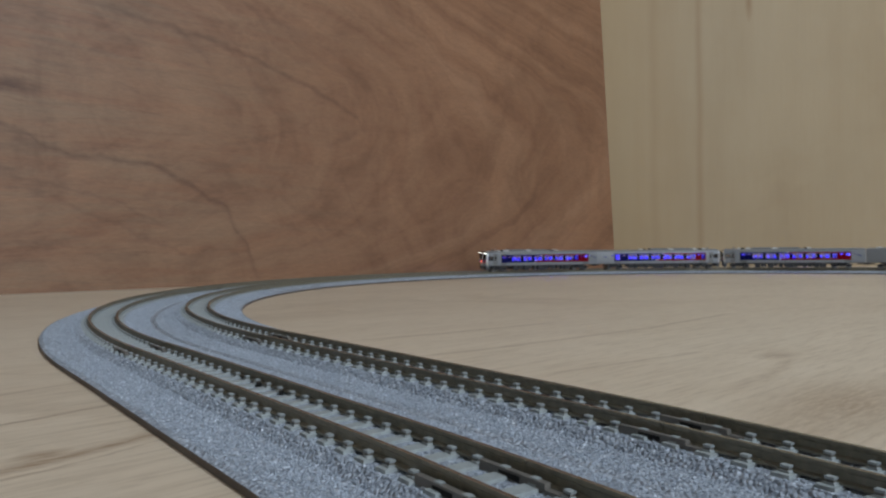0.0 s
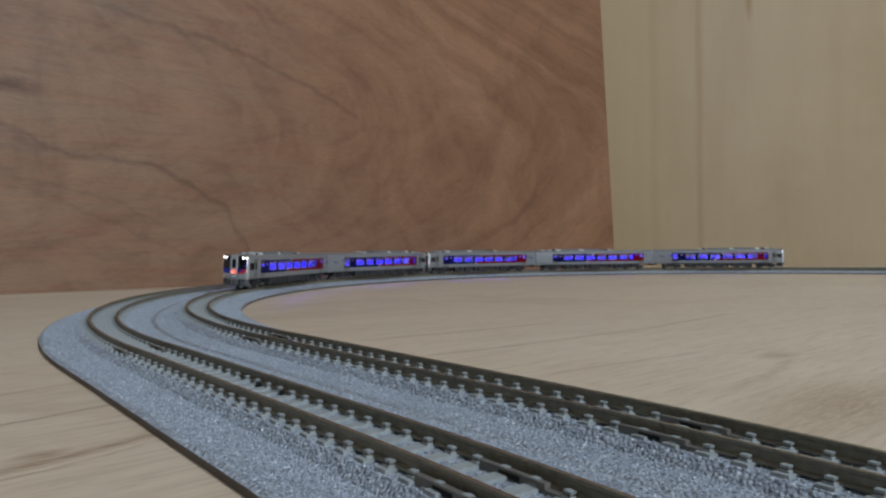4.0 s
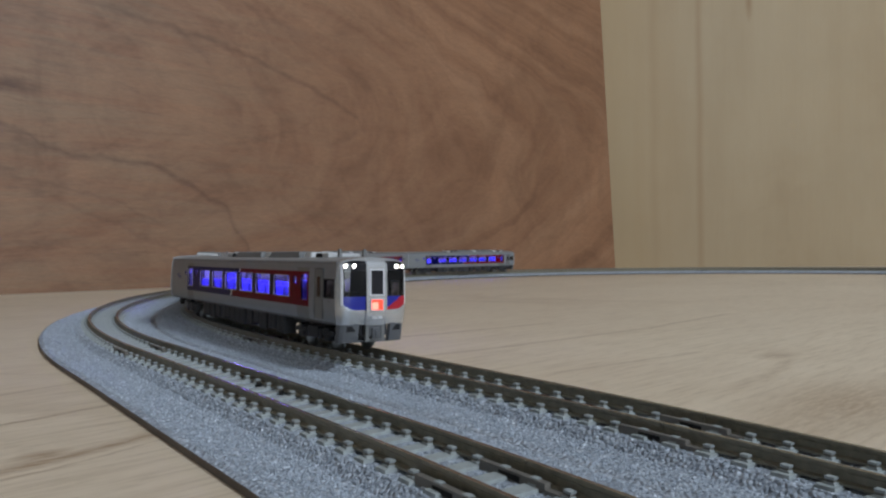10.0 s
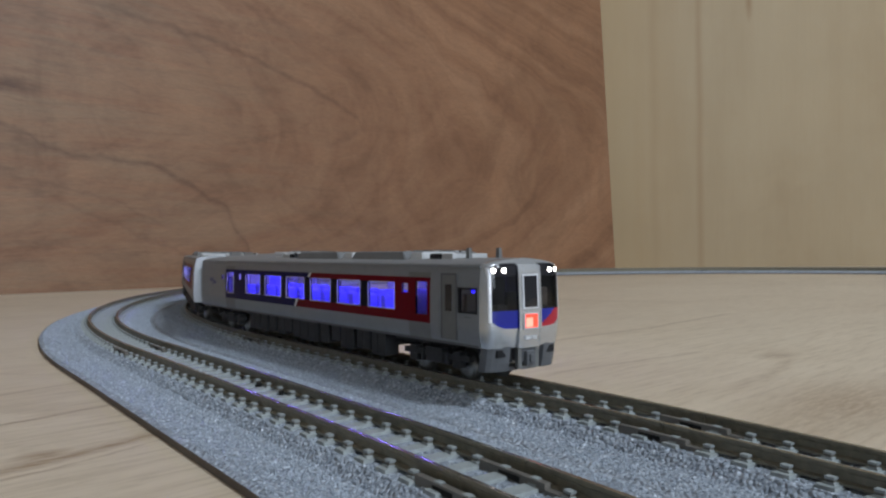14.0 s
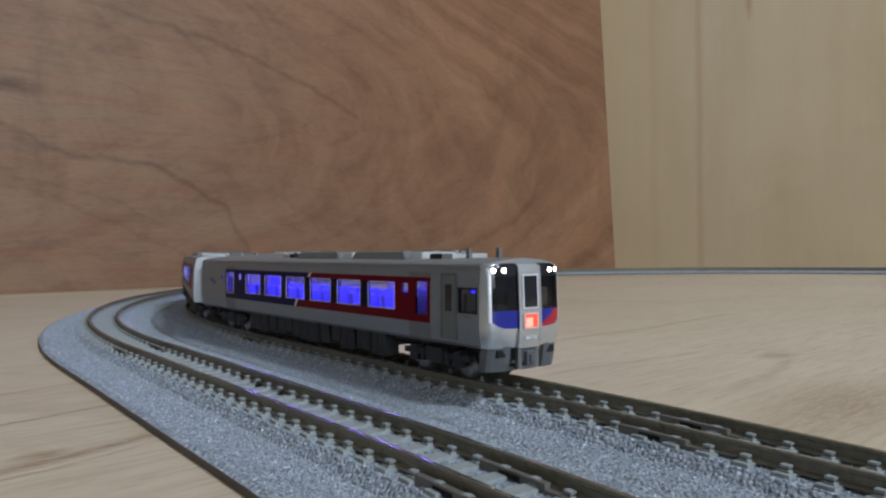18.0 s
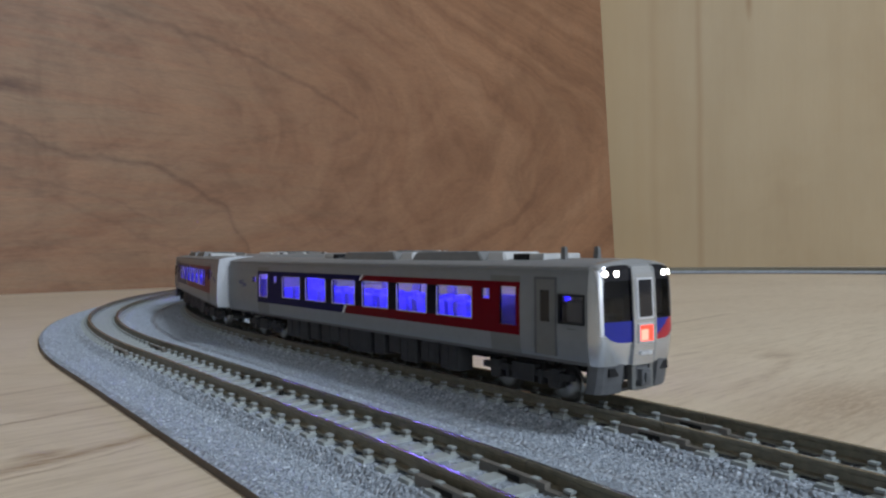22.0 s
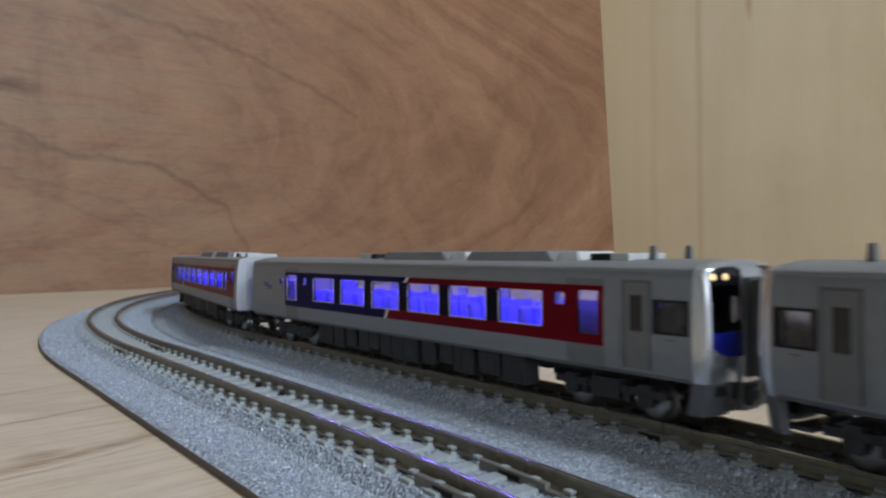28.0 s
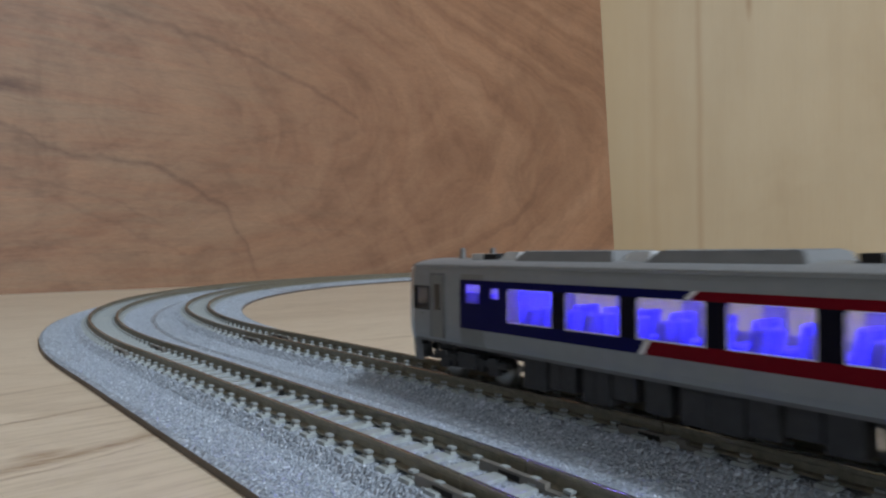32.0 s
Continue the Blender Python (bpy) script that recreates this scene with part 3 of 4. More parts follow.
M_SIGNCORE = Mat("lit_sign_core", 0.3, 0.0, (0.7, 0.2, 0.1)).emit((1.0, 0.33, 0.27), 1.35).m
M_SIGNOFF = plain("unlit_sign", (0.10, 0.02, 0.02), 0.25, 0.0, 0.05, 400.0)


def pane_material():
    """Clear window plastic: mostly see-through with a faint gloss."""
    m = Mat("window_plastic", 0.05)
    t = m.t
    tr = t.nodes.new("ShaderNodeBsdfTransparent")
    tr.inputs[0].default_value = (0.88, 0.88, 0.92, 1)
    gl = t.nodes.new("ShaderNodeBsdfGlossy")
    gl.inputs["Roughness"].default_value = 0.08
    tl = t.nodes.new("ShaderNodeBsdfTranslucent")
    tl.inputs[0].default_value = (0.8, 0.8, 0.85, 1)
    m0 = t.nodes.new("ShaderNodeMixShader")
    m0.inputs[0].default_value = 0.05
    m.link(tr.outputs[0], m0.inputs[1])
    m.link(tl.outputs[0], m0.inputs[2])
    mx = t.nodes.new("ShaderNodeMixShader")
    mx.inputs[0].default_value = 0.035
    m.link(m0.outputs[0], mx.inputs[1])
    m.link(gl.outputs[0], mx.inputs[2])
    m.link(mx.outputs[0], t.nodes["Material Output"].inputs[0])
    return m.m


M_PANE = pane_material()


def screen_material():
    """Tinted windscreen plastic with a clear gloss."""
    m = Mat("windscreen_plastic", 0.05)
    tr = m.t.nodes.new("ShaderNodeBsdfTransparent")
    tr.inputs[0].default_value = (0.17, 0.18, 0.20, 1)
    gl = m.t.nodes.new("ShaderNodeBsdfGlossy")
    gl.inputs["Roughness"].default_value = 0.06
    mx = m.t.nodes.new("ShaderNodeMixShader")
    mx.inputs[0].default_value = 0.04
    m.link(tr.outputs[0], mx.inputs[1])
    m.link(gl.outputs[0], mx.inputs[2])
    m.link(mx.outputs[0], m.t.nodes["Material Output"].inputs[0])
    return m.m


M_SCREEN = screen_material()

# half-width of the car body (mm) at heights above the rail (mm)
PROFILE = [(7.0, 8.85), (8.4, 9.2), (10.6, 9.4), (17.0, 9.4), (19.8, 9.22), (20.6, 9.12), (21.5, 8.85), (21.8, 9.0), (22.1, 8.5), (22.48, 7.4), (22.81, 5.6), (23.04, 3.2), (23.15, 0.0)]


def half_width(z):
    for (za, a), (zb, b) in zip(PROFILE, PROFILE[1:]):
        if z <= zb:
            return a + (b - a) * max(0.0, (z - za) / (zb - za))
    return 0.0


def lining(z):
    return half_width(z) - 0.55


def side_wall(bm, x0, x1, holes, sgn, paint):
    """Body side from x0 to x1 (mm) with window holes (x0, x1, z0, z1); paint(x, z) names the material slot."""
    xs = sorted({x0, x1, *PAINT_X, *[h[i] for h in holes for i in (0, 1)]})
    xs = [x for x in xs if x0 <= x <= x1]
    zs = sorted({z for z, _ in PROFILE if z <= 21.5} | {h[i] for h in holes for i in (2, 3)} | {W0, W1, BAND0, BAND1, 20.3})
    cache = {}

    def v(i, j, inner):
        k = (i, j, inner)
        if k not in cache:
            y = (lining(zs[j]) if inner else half_width(zs[j])) * sgn
            cache[k] = bm.verts.new((xs[i] * MM, y * MM, zs[j] * MM))
        return cache[k]

    nx, nz = len(xs) - 1, len(zs) - 1

    def solid(i, j):
        if not (0 <= i < nx and 0 <= j < nz):
            return True
        cx, cz = (xs[i] + xs[i + 1]) / 2, (zs[j] + zs[j + 1]) / 2
        return not any(h[0] < cx < h[1] and h[2] < cz < h[3] for h in holes)

    for i in range(nx):
        for j in range(nz):
            if solid(i, j):
                f = bm.faces.new((v(i, j, 0), v(i + 1, j, 0), v(i + 1, j + 1, 0), v(i, j + 1, 0)))
                f.material_index = paint((xs[i] + xs[i + 1]) / 2, (zs[j] + zs[j + 1]) / 2)
                f = bm.faces.new((v(i, j, 1), v(i, j + 1, 1), v(i + 1, j + 1, 1), v(i + 1, j, 1)))
                f.material_index = 5
            else:
                for di, dj, a, b in ((-1, 0, (i, j), (i, j + 1)), (1, 0, (i + 1, j), (i + 1, j + 1)), (0, -1, (i, j), (i + 1, j)), (0, 1, (i, j + 1), (i + 1, j + 1))):
                    if solid(i + di, j + dj):
                        f = bm.faces.new((v(*a, 0), v(*b, 0), v(*b, 1), v(*a, 1)))
                        f.material_index = 4


W0, W1 = 12.4, 18.1
BAND0, BAND1 = 10.45, 19.3
# windows of a cab car: side A has its blue at the plain end, side B its blue at the cab
SIDE_A = dict(
    big=[(-37.3 + 13.7 * k, -26.9 + 13.7 * k) for k in range(6)],
    small=[(-43.7, -41.1, 16.2, 18.0), (44.2, 46.4, 16.2, 18.0), (-57.0, -54.6, 16.0, 17.5)],
    tall=[(-52.3, -46.8, 12.0, 18.5), (49.0, 53.0, 12.0, 18.5)],
    band=(-53.6, 54.0), front="red", slash=3.2, lean=7.4, doors=((-53.6, -46.0), (46.6, 54.0)))
SIDE_B = dict(
    big=[(27.9 - 13.8 * k, 38.7 - 13.8 * k) for k in range(6)] + [(-47.6, -42.6)],
    small=[(41.0, 43.8, 16.2, 18.0), (-53.4, -50.8, 16.2, 18.0), (-65.2, -63.0, 16.0, 17.6)],
    tall=[(46.4, 51.0, 15.1, 18.5), (-60.4, -56.0, 14.8, 18.5)],
    band=(-61.4, 52.4), front="blue", slash=2.4, lean=-7.4, doors=((-61.4, -54.6), (45.4, 52.4)))
SIDE_M = dict(
    big=[(-55.6 + 13.6 * k, -44.9 + 13.6 * k) for k in range(8)] + [(52.0, 57.2)],
    small=[(-61.7, -59.5, 16.2, 18.0), (59.4, 61.8, 16.2, 18.0)],
    tall=[(-69.7, -64.9, 15.0, 18.5), (63.4, 67.0, 14.6, 18.5)],
    band=(-70.5, 68.2), front="red", slash=-27.0, lean=7.4, doors=((-70.5, -63.1), (62.0, 68.2)))
# the second car wears the same side, set a little nearer its cab
SHIFT_C = 2.5
SIDE_C = dict(
    big=[(a + SHIFT_C, b + SHIFT_C) for a, b in SIDE_B["big"]],
    small=[(a + SHIFT_C, b + SHIFT_C, c, d) for a, b, c, d in SIDE_B["small"]],
    tall=[(a + SHIFT_C, b + SHIFT_C, c, d) for a, b, c, d in SIDE_B["tall"]],
    band=tuple(a + SHIFT_C for a in SIDE_B["band"]), front="blue", slash=SIDE_B["slash"] + SHIFT_C, lean=-7.4,
    doors=tuple((a + SHIFT_C, b + SHIFT_C) for a, b in SIDE_B["doors"]))
PAINT_X = set()


def painter(side):
    a, b = side["band"]
    m, first = side["slash"], side["front"]
    big = side["big"]
    lean = side["lean"]
    PAINT_X.clear()
    PAINT_X.update({a, b, m, m - lean, *[x for d in side["doors"] for x in d]})

    def paint(x, z):
        if BAND0 < z < BAND1 and a < x < b:
            lo, hi = min(w[0] for w in big), max(w[1] for w in big)
            if W0 < z < W1 and lo < x < hi:
                return 3
            edge = m if z > 15 else m - lean
            ahead = 2 if first == "red" else 1
            return ahead if x > edge else 3 - ahead
        if (z < BAND0 or BAND1 < z < 20.3) and any(d[0] < x < d[1] for d in side["doors"]):
            return 6
        return 0

    return paint


def nose_point(t, z, lift=0.0):
    """The rounded cab front: t from -90 to 90 degrees round the plan, z in mm above the rail."""
    hw = half_width(z) + lift
    depth = 2.8 - 0.04 * max(0.0, z - 12.5) - 0.16 * max(0.0, 9.5 - z) - 0.75 * max(0.0, z - 21.5) ** 1.25 + lift
    s, c = math.sin(radians(t)), math.cos(radians(t))
    e = 0.42
    y = hw * math.copysign(abs(s) ** e, s)
    x = 68.9 + max(0.0, depth) * abs(c) ** 0.5
    if abs(y) > 0 and hw > 0:
        x -= 0.5 * (y / 9.4) ** 2
    return x * MM, y * MM, z * MM


def t_at(y, z):
    """The plan angle at which the front reaches the offset y (mm)."""
    r = min(1.0, abs(y) / max(0.01, half_width(z)))
    return math.copysign(math.degrees(math.asin(r ** (1 / 0.42))), y)


def nose_patch(y0, y1, z0, z1, lift, nt=10, nz=8, pick=None, low=0.0, high=0.0):
    bm = bmesh.new()
    rows = []
    for j in range(nz + 1):
        row = []
        for i in range(nt + 1):
            u = i / nt
            za, zb = z0 + low * u ** 4, z1 - high * u ** 5
            z = za + (zb - za) * j / nz
            row.append(bm.verts.new(nose_point(t_at(y0 + (y1 - y0) * u, z), z, lift)))
        rows.append(row)
    for j in range(nz):
        for i in range(nt):
            f = bm.faces.new((rows[j][i], rows[j][i + 1], rows[j + 1][i + 1], rows[j + 1][i]))
            if pick:
                f.material_index = pick((i + 0.5) / nt, (j + 0.5) / nz)
    # a rim back to the body, so that the patch has thickness
    edge = [e for e in bm.edges if len(e.link_faces) == 1]
    r = bmesh.ops.extrude_edge_only(bm, edges=edge)
    for w in [g for g in r["geom"] if isinstance(g, bmesh.types.BMVert)]:
        w.co.x -= 0.35 * MM
    return bm


def disc(bm, cx, cy, cz, r, depth, axis="X", n=14, mat=0):
    """A short turned cylinder with a domed face."""
    rings = []
    for d, k in ((0.0, 1.0), (depth * 0.7, 1.0), (depth, 0.72)):
        ring = []
        for i in range(n):
            a = 2 * math.pi * i / n
            p = (math.cos(a) * r * k, math.sin(a) * r * k)
            ring.append(bm.verts.new((cx + d, cy + p[0], cz + p[1]) if axis == "X" else (cx + p[0], cy + d, cz + p[1])))
        rings.append(ring)
    for a, b in zip(rings, rings[1:]):
        for i in range(n):
            bm.faces.new((a[i], a[(i + 1) % n], b[(i + 1) % n], b[i])).material_index = mat
    bm.faces.new(rings[0][::-1]).material_index = mat
    bm.faces.new(rings[-1]).material_index = mat


def mmbox(*boxes, bevel=0.0):
    bm = bmesh.new()
    for b in boxes:
        add_box(bm, *[c * MM for c in b])
    if bevel:
        bmesh.ops.bevel(bm, geom=bm.edges[:], offset=bevel * MM, segments=2, affect="EDGES", profile=0.7)
    return bm


FLIP = Matrix.Rotation(math.pi, 4, "Z")


def build_car(label, cab, lit, turned, sides):
    """A railcar. cab: with a driving cab at +x; turned: the whole car faces backwards."""
    root = group_empty("railcar", Matrix.Identity(4), label, "model railcar", "cars of the train")
    xf = FLIP if turned else Matrix.Identity(4)

    def p(name, bm, mat, parent=root, lab="", smooth=False, local=False):
        if not local:
            bm.transform(xf)
        return part(name, bm, mat, parent, lab, smooth)

    end = 75.0 if cab else 72.1
    x_front = 68.6 if cab else end
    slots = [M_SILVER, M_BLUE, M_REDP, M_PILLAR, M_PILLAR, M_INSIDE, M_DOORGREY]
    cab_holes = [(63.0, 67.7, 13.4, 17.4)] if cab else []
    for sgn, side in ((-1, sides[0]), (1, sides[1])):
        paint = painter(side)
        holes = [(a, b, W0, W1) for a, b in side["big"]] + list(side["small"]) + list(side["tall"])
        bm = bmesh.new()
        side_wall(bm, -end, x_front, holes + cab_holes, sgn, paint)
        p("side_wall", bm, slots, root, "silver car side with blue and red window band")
        for a, b, c, d in holes:
            y = sgn * (half_width((c + d) / 2) - 0.22)
            pane = p("window_pane", mmbox((a + 0.04, b - 0.04, y - 0.06, y + 0.06, c + 0.04, d - 0.04)), M_PANE, root)
            pane.visible_shadow = False
        for a, b, c, d in holes:
            if d - c > 5 and b - a > 5:
                y = sgn * (half_width(c) + 0.015)
                yt = sgn * (half_width(d) + 0.015)
                # near-white rim bars paint the glints along the glass edges
                p("window_rim_glint", mmbox((a + 0.02, b - 0.02, y - 0.12, y + 0.03, c - 0.02, c + 0.14), (a + 0.3, b - 0.3, yt - 0.12, yt + 0.02, d - 0.10, d - 0.01),
                  (a - 0.01, a + 0.10, y - 0.1, y + 0.02, c + 0.14, d - 0.3), (b - 0.10, b + 0.01, y - 0.1, y + 0.02, c + 0.14, d - 0.3)), M_RIMGLINT, root, "thin window rim, bright for the glints on the glass edge")
        # added blue panel inside, lit by the LEDs to make the door window blue
        for a, b, c, d in side["tall"]:
            p("added_blue_backing", mmbox((a - 3.0, b + 3.0, -sgn * 6.4 - 0.3, -sgn * 6.4 + 0.3, 8.4, 16.8), bevel=0.2), M_SEAT, root, "added blue panel that shows lit through the door window")
        m, lean = side["slash"], side["lean"]
        for zz0, zz1, xx in ((W1 + 0.1, BAND1, m), (BAND0, W0 - 0.1, m - lean)):
            bm = bmesh.new()
            k = 0.55 * (1 if lean > 0 else -1)
            q = []
            for z, sh in ((zz0, -k), (zz1, k)):
                for dx in (-0.45, 0.45):
                    q.append(bm.verts.new(((xx + dx + sh) * MM, sgn * (half_width(z) + 0.03) * MM, z * MM)))
            bm.faces.new((q[0], q[1], q[3], q[2]))
            r = bmesh.ops.extrude_face_region(bm, geom=bm.faces[:])
            for w in [g for g in r["geom"] if isinstance(g, bmesh.types.BMVert)]:
                w.co.y -= sgn * 0.1 * MM
            p("stripe", bm, M_WHITE, root, "white slanted stripe between red and blue")
        # the swirl mark near the plain end
        lx = (-64.5 if sgn < 0 else -69.0) if cab else None
        if lx:
            bm = bmesh.new()
            y = sgn * 9.41
            rows = []
            for k in range(17):
                a = (k / 16 - 0.5) * 2
                cx, cz = lx + sgn * 3.2 * math.sin(a * 3.6) * (1 - 0.25 * abs(a)), 15.4 + 0.95 * a
                w = 0.25 + 0.55 * (1 - abs(a))
                rows.append([bm.verts.new((cx * MM, (y + q) * MM, (cz + e * w / 2) * MM)) for q, e in ((-0.03, -1), (-0.03, 1), (0.03, 1), (0.03, -1))])
            for r0, r1 in zip(rows, rows[1:]):
                for i in range(4):
                    bm.faces.new((r0[i], r0[(i + 1) % 4], r1[(i + 1) % 4], r1[i]))
            bm.faces.new(rows[0])
            bm.faces.new(rows[-1][::-1])
            p("mark", bm, M_MARK, root, "blue swirl mark")
        y = sgn * 9.0
        p("gutter", mmbox((-end, x_front, y - 0.12, y + 0.12, 21.35, 21.75)), M_SILVER, root, "rain gutter")
        p("side_sill", mmbox((-end + 0.5, x_front - 0.5, sgn * 8.75 - 0.2, sgn * 8.75 + 0.2, 6.9, 7.5)), M_SKIRT, root)
    # roof
    bm = bmesh.new()
    prof = [(hw, z) for z, hw in PROFILE if z >= 21.5]
    prof = prof + [(-a, z) for a, z in prof[-2::-1]]
    rings = [[bm.verts.new((x * MM, a * MM, z * MM)) for a, z in prof] for x in (-end, -30, 0, 30, x_front)]
    for a, b in zip(rings, rings[1:]):
        for i in range(len(prof) - 1):
            bm.faces.new((a[i], a[i + 1], b[i + 1], b[i]))
    p("roof", bm, M_ROOF, root, "grey arched roof", smooth=True)
    p("cabin_ceiling", mmbox((-end + 1, x_front - 1, -8.3, 8.3, 20.95, 21.25)), M_INSIDE, root)
    p("cabin_floor", mmbox((-end + 1, x_front - 0.5, -8.5, 8.5, 7.5, 8.4)), M_INSIDE, root)
    lo, hi = (-71.0, 71.0) if not cab else (-74.0, 55.5)
    board = p("led_board", mmbox((lo, hi, -1.6, 1.6, 20.72, 20.92)), M_WHITE, root, "thin lamp board under the cabin ceiling")
    for i in range(10):
        x = lo + 4.5 + i * (hi - lo - 9.0) / 9
        p("led", mmbox((x - 2.4, x + 2.4, -1.3, 1.3, 20.45, 20.72)), M_LED, board, "glowing blue LED")
    # partitions that close the saloon
    if cab:
        p("partition", mmbox((55.7, 56.3, -8.3, -1.0, 8.4, 20.9), (55.7, 56.3, 1.0, 8.3, 8.4, 20.9), (55.7, 56.3, -1.0, 1.0, 17.5, 20.9), (55.7, 56.3, -1.0, 1.0, 8.4, 14.0)), M_INSIDE, root)
    for x in ([-61.5] if cab else [-65.0, 65.0]):
        p("partition", mmbox((x - 0.3, x + 0.3, -8.3, -2.0, 8.4, 20.9), (x - 0.3, x + 0.3, 2.0, 8.3, 8.4, 20.9), (x - 0.3, x + 0.3, -2.0, 2.0, 18.5, 20.9)), M_INSIDE, root)
    x = (-37.0 if cab else -56.0)
    while x < (44.0 if cab else 50.0):
        for s in (-1, 1):
            bm = bmesh.new()
            add_box(bm, (x - 1.6) * MM, (x + 2.4) * MM, (s * 5.4 - 2.9) * MM, (s * 5.4 + 2.9) * MM, 8.4 * MM, 11.4 * MM)
            for k in (-1, 1):
                v = add_box(bm, (x - 2.4) * MM, (x - 1.0) * MM, (s * 5.4 + k * 1.45 - 1.35) * MM, (s * 5.4 + k * 1.45 + 1.35) * MM, 9.0 * MM, 15.0 * MM)
                for q in v[4:]:
                    q.co.x -= 0.7 * MM
            bmesh.ops.bevel(bm, geom=bm.edges[:], offset=0.35 * MM, segments=1, affect="EDGES")
            p("seat_pair", bm, M_SEAT, root, "pair of blue-lit seats")
        x += 6.75
    # plain end wall and bellows
    ends = [(-end, -1)] if cab else [(-end, -1), (end, 1)]
    for ex, d in ends:
        bm = bmesh.new()
        zs = sorted({z for z, _ in PROFILE} | {8.4, 19.2})
        for lo_z, hi_z, gap in ((7.0, 8.4, 0.0), (8.4, 19.2, 2.3), (19.2, 23.15, 0.0)):
            band = [z for z in zs if lo_z <= z <= hi_z]
            for q in ((1,) if gap == 0.0 else (1, -1)):
                ring = [(q * half_width(z), z) for z in band]
                back = [(q * gap, z) for z in reversed(band)] if gap else [(-half_width(z), z) for z in reversed(band) if half_width(z) > 0]
                bm.faces.new([bm.verts.new((ex * MM, y * MM, z * MM)) for y, z in ring + back])
        r = bmesh.ops.extrude_face_region(bm, geom=bm.faces[:])
        for w in [g for g in r["geom"] if isinstance(g, bmesh.types.BMVert)]:
            w.co.x += d * 0.25 * MM
        p("end_wall", bm, M_LITEND, root, "silver end wall with gangway opening, paler for the light on it")
        for k in range(3):
            x, o = ex + d * (0.45 + 0.4 * k), 0.2 * (k % 2)
            p("bellows", mmbox((x - 0.15, x + 0.2, -3.6 + o, -2.4, 8.0, 19.8), (x - 0.15, x + 0.2, 2.4, 3.6 - o, 8.0, 19.8), (x - 0.15, x + 0.2, -2.4, 2.4, 19.0, 19.8 - o)), M_BELLOWS, root, "black gangway bellows")
        for q in (-1, 1):
            p("end_pipe", mmbox((ex + d * 0.25 - 0.15, ex + d * 0.25 + 0.2, q * 6.4 - 0.2, q * 6.4 + 0.2, 8.0, 20.5), bevel=0.08), M_LITEND, root)
        p("coupler", mmbox((min(ex, ex + d * 2.6), max(ex, ex + d * 2.6), -1.0, 1.0, 4.4, 6.2), (min(ex - d * 6, ex), max(ex - d * 6, ex), -0.7, 0.7, 4.9, 5.9)), M_BELLOWS, root)
    # roof equipment
    units = [(18.0, 41.5, 6.3), (-11.0, 13.0, 6.3)]
    for a, b, w in units:
        bm = bmesh.new()
        z0, z1 = 22.2 * MM, 24.35 * MM
        v = add_box(bm, a * MM, b * MM, -w * MM, w * MM, z0, z1)
        for q in v[4:]:
            q.co.y *= 0.86
            q.co.x += (1.0 if q.co.x < (a + b) / 2 * MM else -2.6) * MM
        bmesh.ops.bevel(bm, geom=bm.edges[:], offset=0.2 * MM, segments=2, affect="EDGES")
        u = p("air_conditioner", bm, M_ROOFBOX, root, "long grey roof air conditioner")
        n = int((b - a) / 3.2)
        for i in range(n):
            x = a + 2.0 + i * 3.0
            q = mmbox((x, x + 0.5, -w * 0.86, w * 0.86, 24.3, 24.5))
            p("rib", q, M_ROOFBOX, u)
        bm = bmesh.new()
        v = add_box(bm, (b - 0.6) * MM, (b + 5.0) * MM, -5.4 * MM, 5.4 * MM, 22.2 * MM, 24.3 * MM)
        for q in v[4:]:
            q.co.y *= 0.85
            if q.co.x > b * MM:
                q.co.x -= 1.6 * MM
        bmesh.ops.bevel(bm, geom=bm.edges[:], offset=0.25 * MM, segments=2, affect="EDGES")
        p("unit_cowl", bm, M_LIGHTGREY, root, "light grey sloped cowl")
    for a, b, mat in ((47.5, 51.5, M_BELLOWS), (51.5, 55.0, M_LIGHTGREY), (-18.0, -15.5, M_BELLOWS), (-22.5, -18.2, M_LIGHTGREY), (14.0, 16.4, M_BELLOWS)):
        p("roof_hatch", mmbox((a, b, -4.6, 4.6, 22.3, 24.0), bevel=0.25), mat, root)
    if cab:
        for x, y in ((58.2, -3.0), (60.2, 3.0)):
            bm = bmesh.new()
            add_taper(bm, x * MM, y * MM, 22.4 * MM, 25.1 * MM, 1.2 * MM, 0.9 * MM, 0.8 * MM, 0.6 * MM)
            p("horn", bm, M_ROOFBOX, root, "small grey roof horn post")
    else:
        p("roof_hatch", mmbox((60.0, 64.0, -4.6, 4.6, 22.3, 24.0), bevel=0.25), M_LIGHTGREY, root)
    # underframe
    p("underframe", mmbox((-58, 58, -5.5, 5.5, 5.6, 7.4)), M_UNDER, root, "dark grey underframe")
    rnd = random.Random(7)
    x = -37.0
    while x < 36.0:
        w = rnd.choice((4.0, 5.5, 7.0, 9.0))
        dz = rnd.choice((1.9, 2.3, 2.6, 3.2))
        for s in (-1, 1):
            p("equipment_box", mmbox((x, x + w, min(s * 4.6, s * 8.2), max(s * 4.6, s * 8.2), dz, 7.1), bevel=0.2), M_UNDER, root, "dark grey underfloor equipment box")
            if w > 5:
                p("box_door", mmbox((x + 0.6, x + w / 2 - 0.2, s * 8.2 - 0.12, s * 8.2 + 0.12, dz + 0.6, 6.4), (x + w / 2 + 0.2, x + w - 0.6, s * 8.2 - 0.12, s * 8.2 + 0.12, dz + 0.6, 6.4)), M_UNDER, root)
        x += w + rnd.choice((0.4, 0.8, 1.8))
    bogies = []
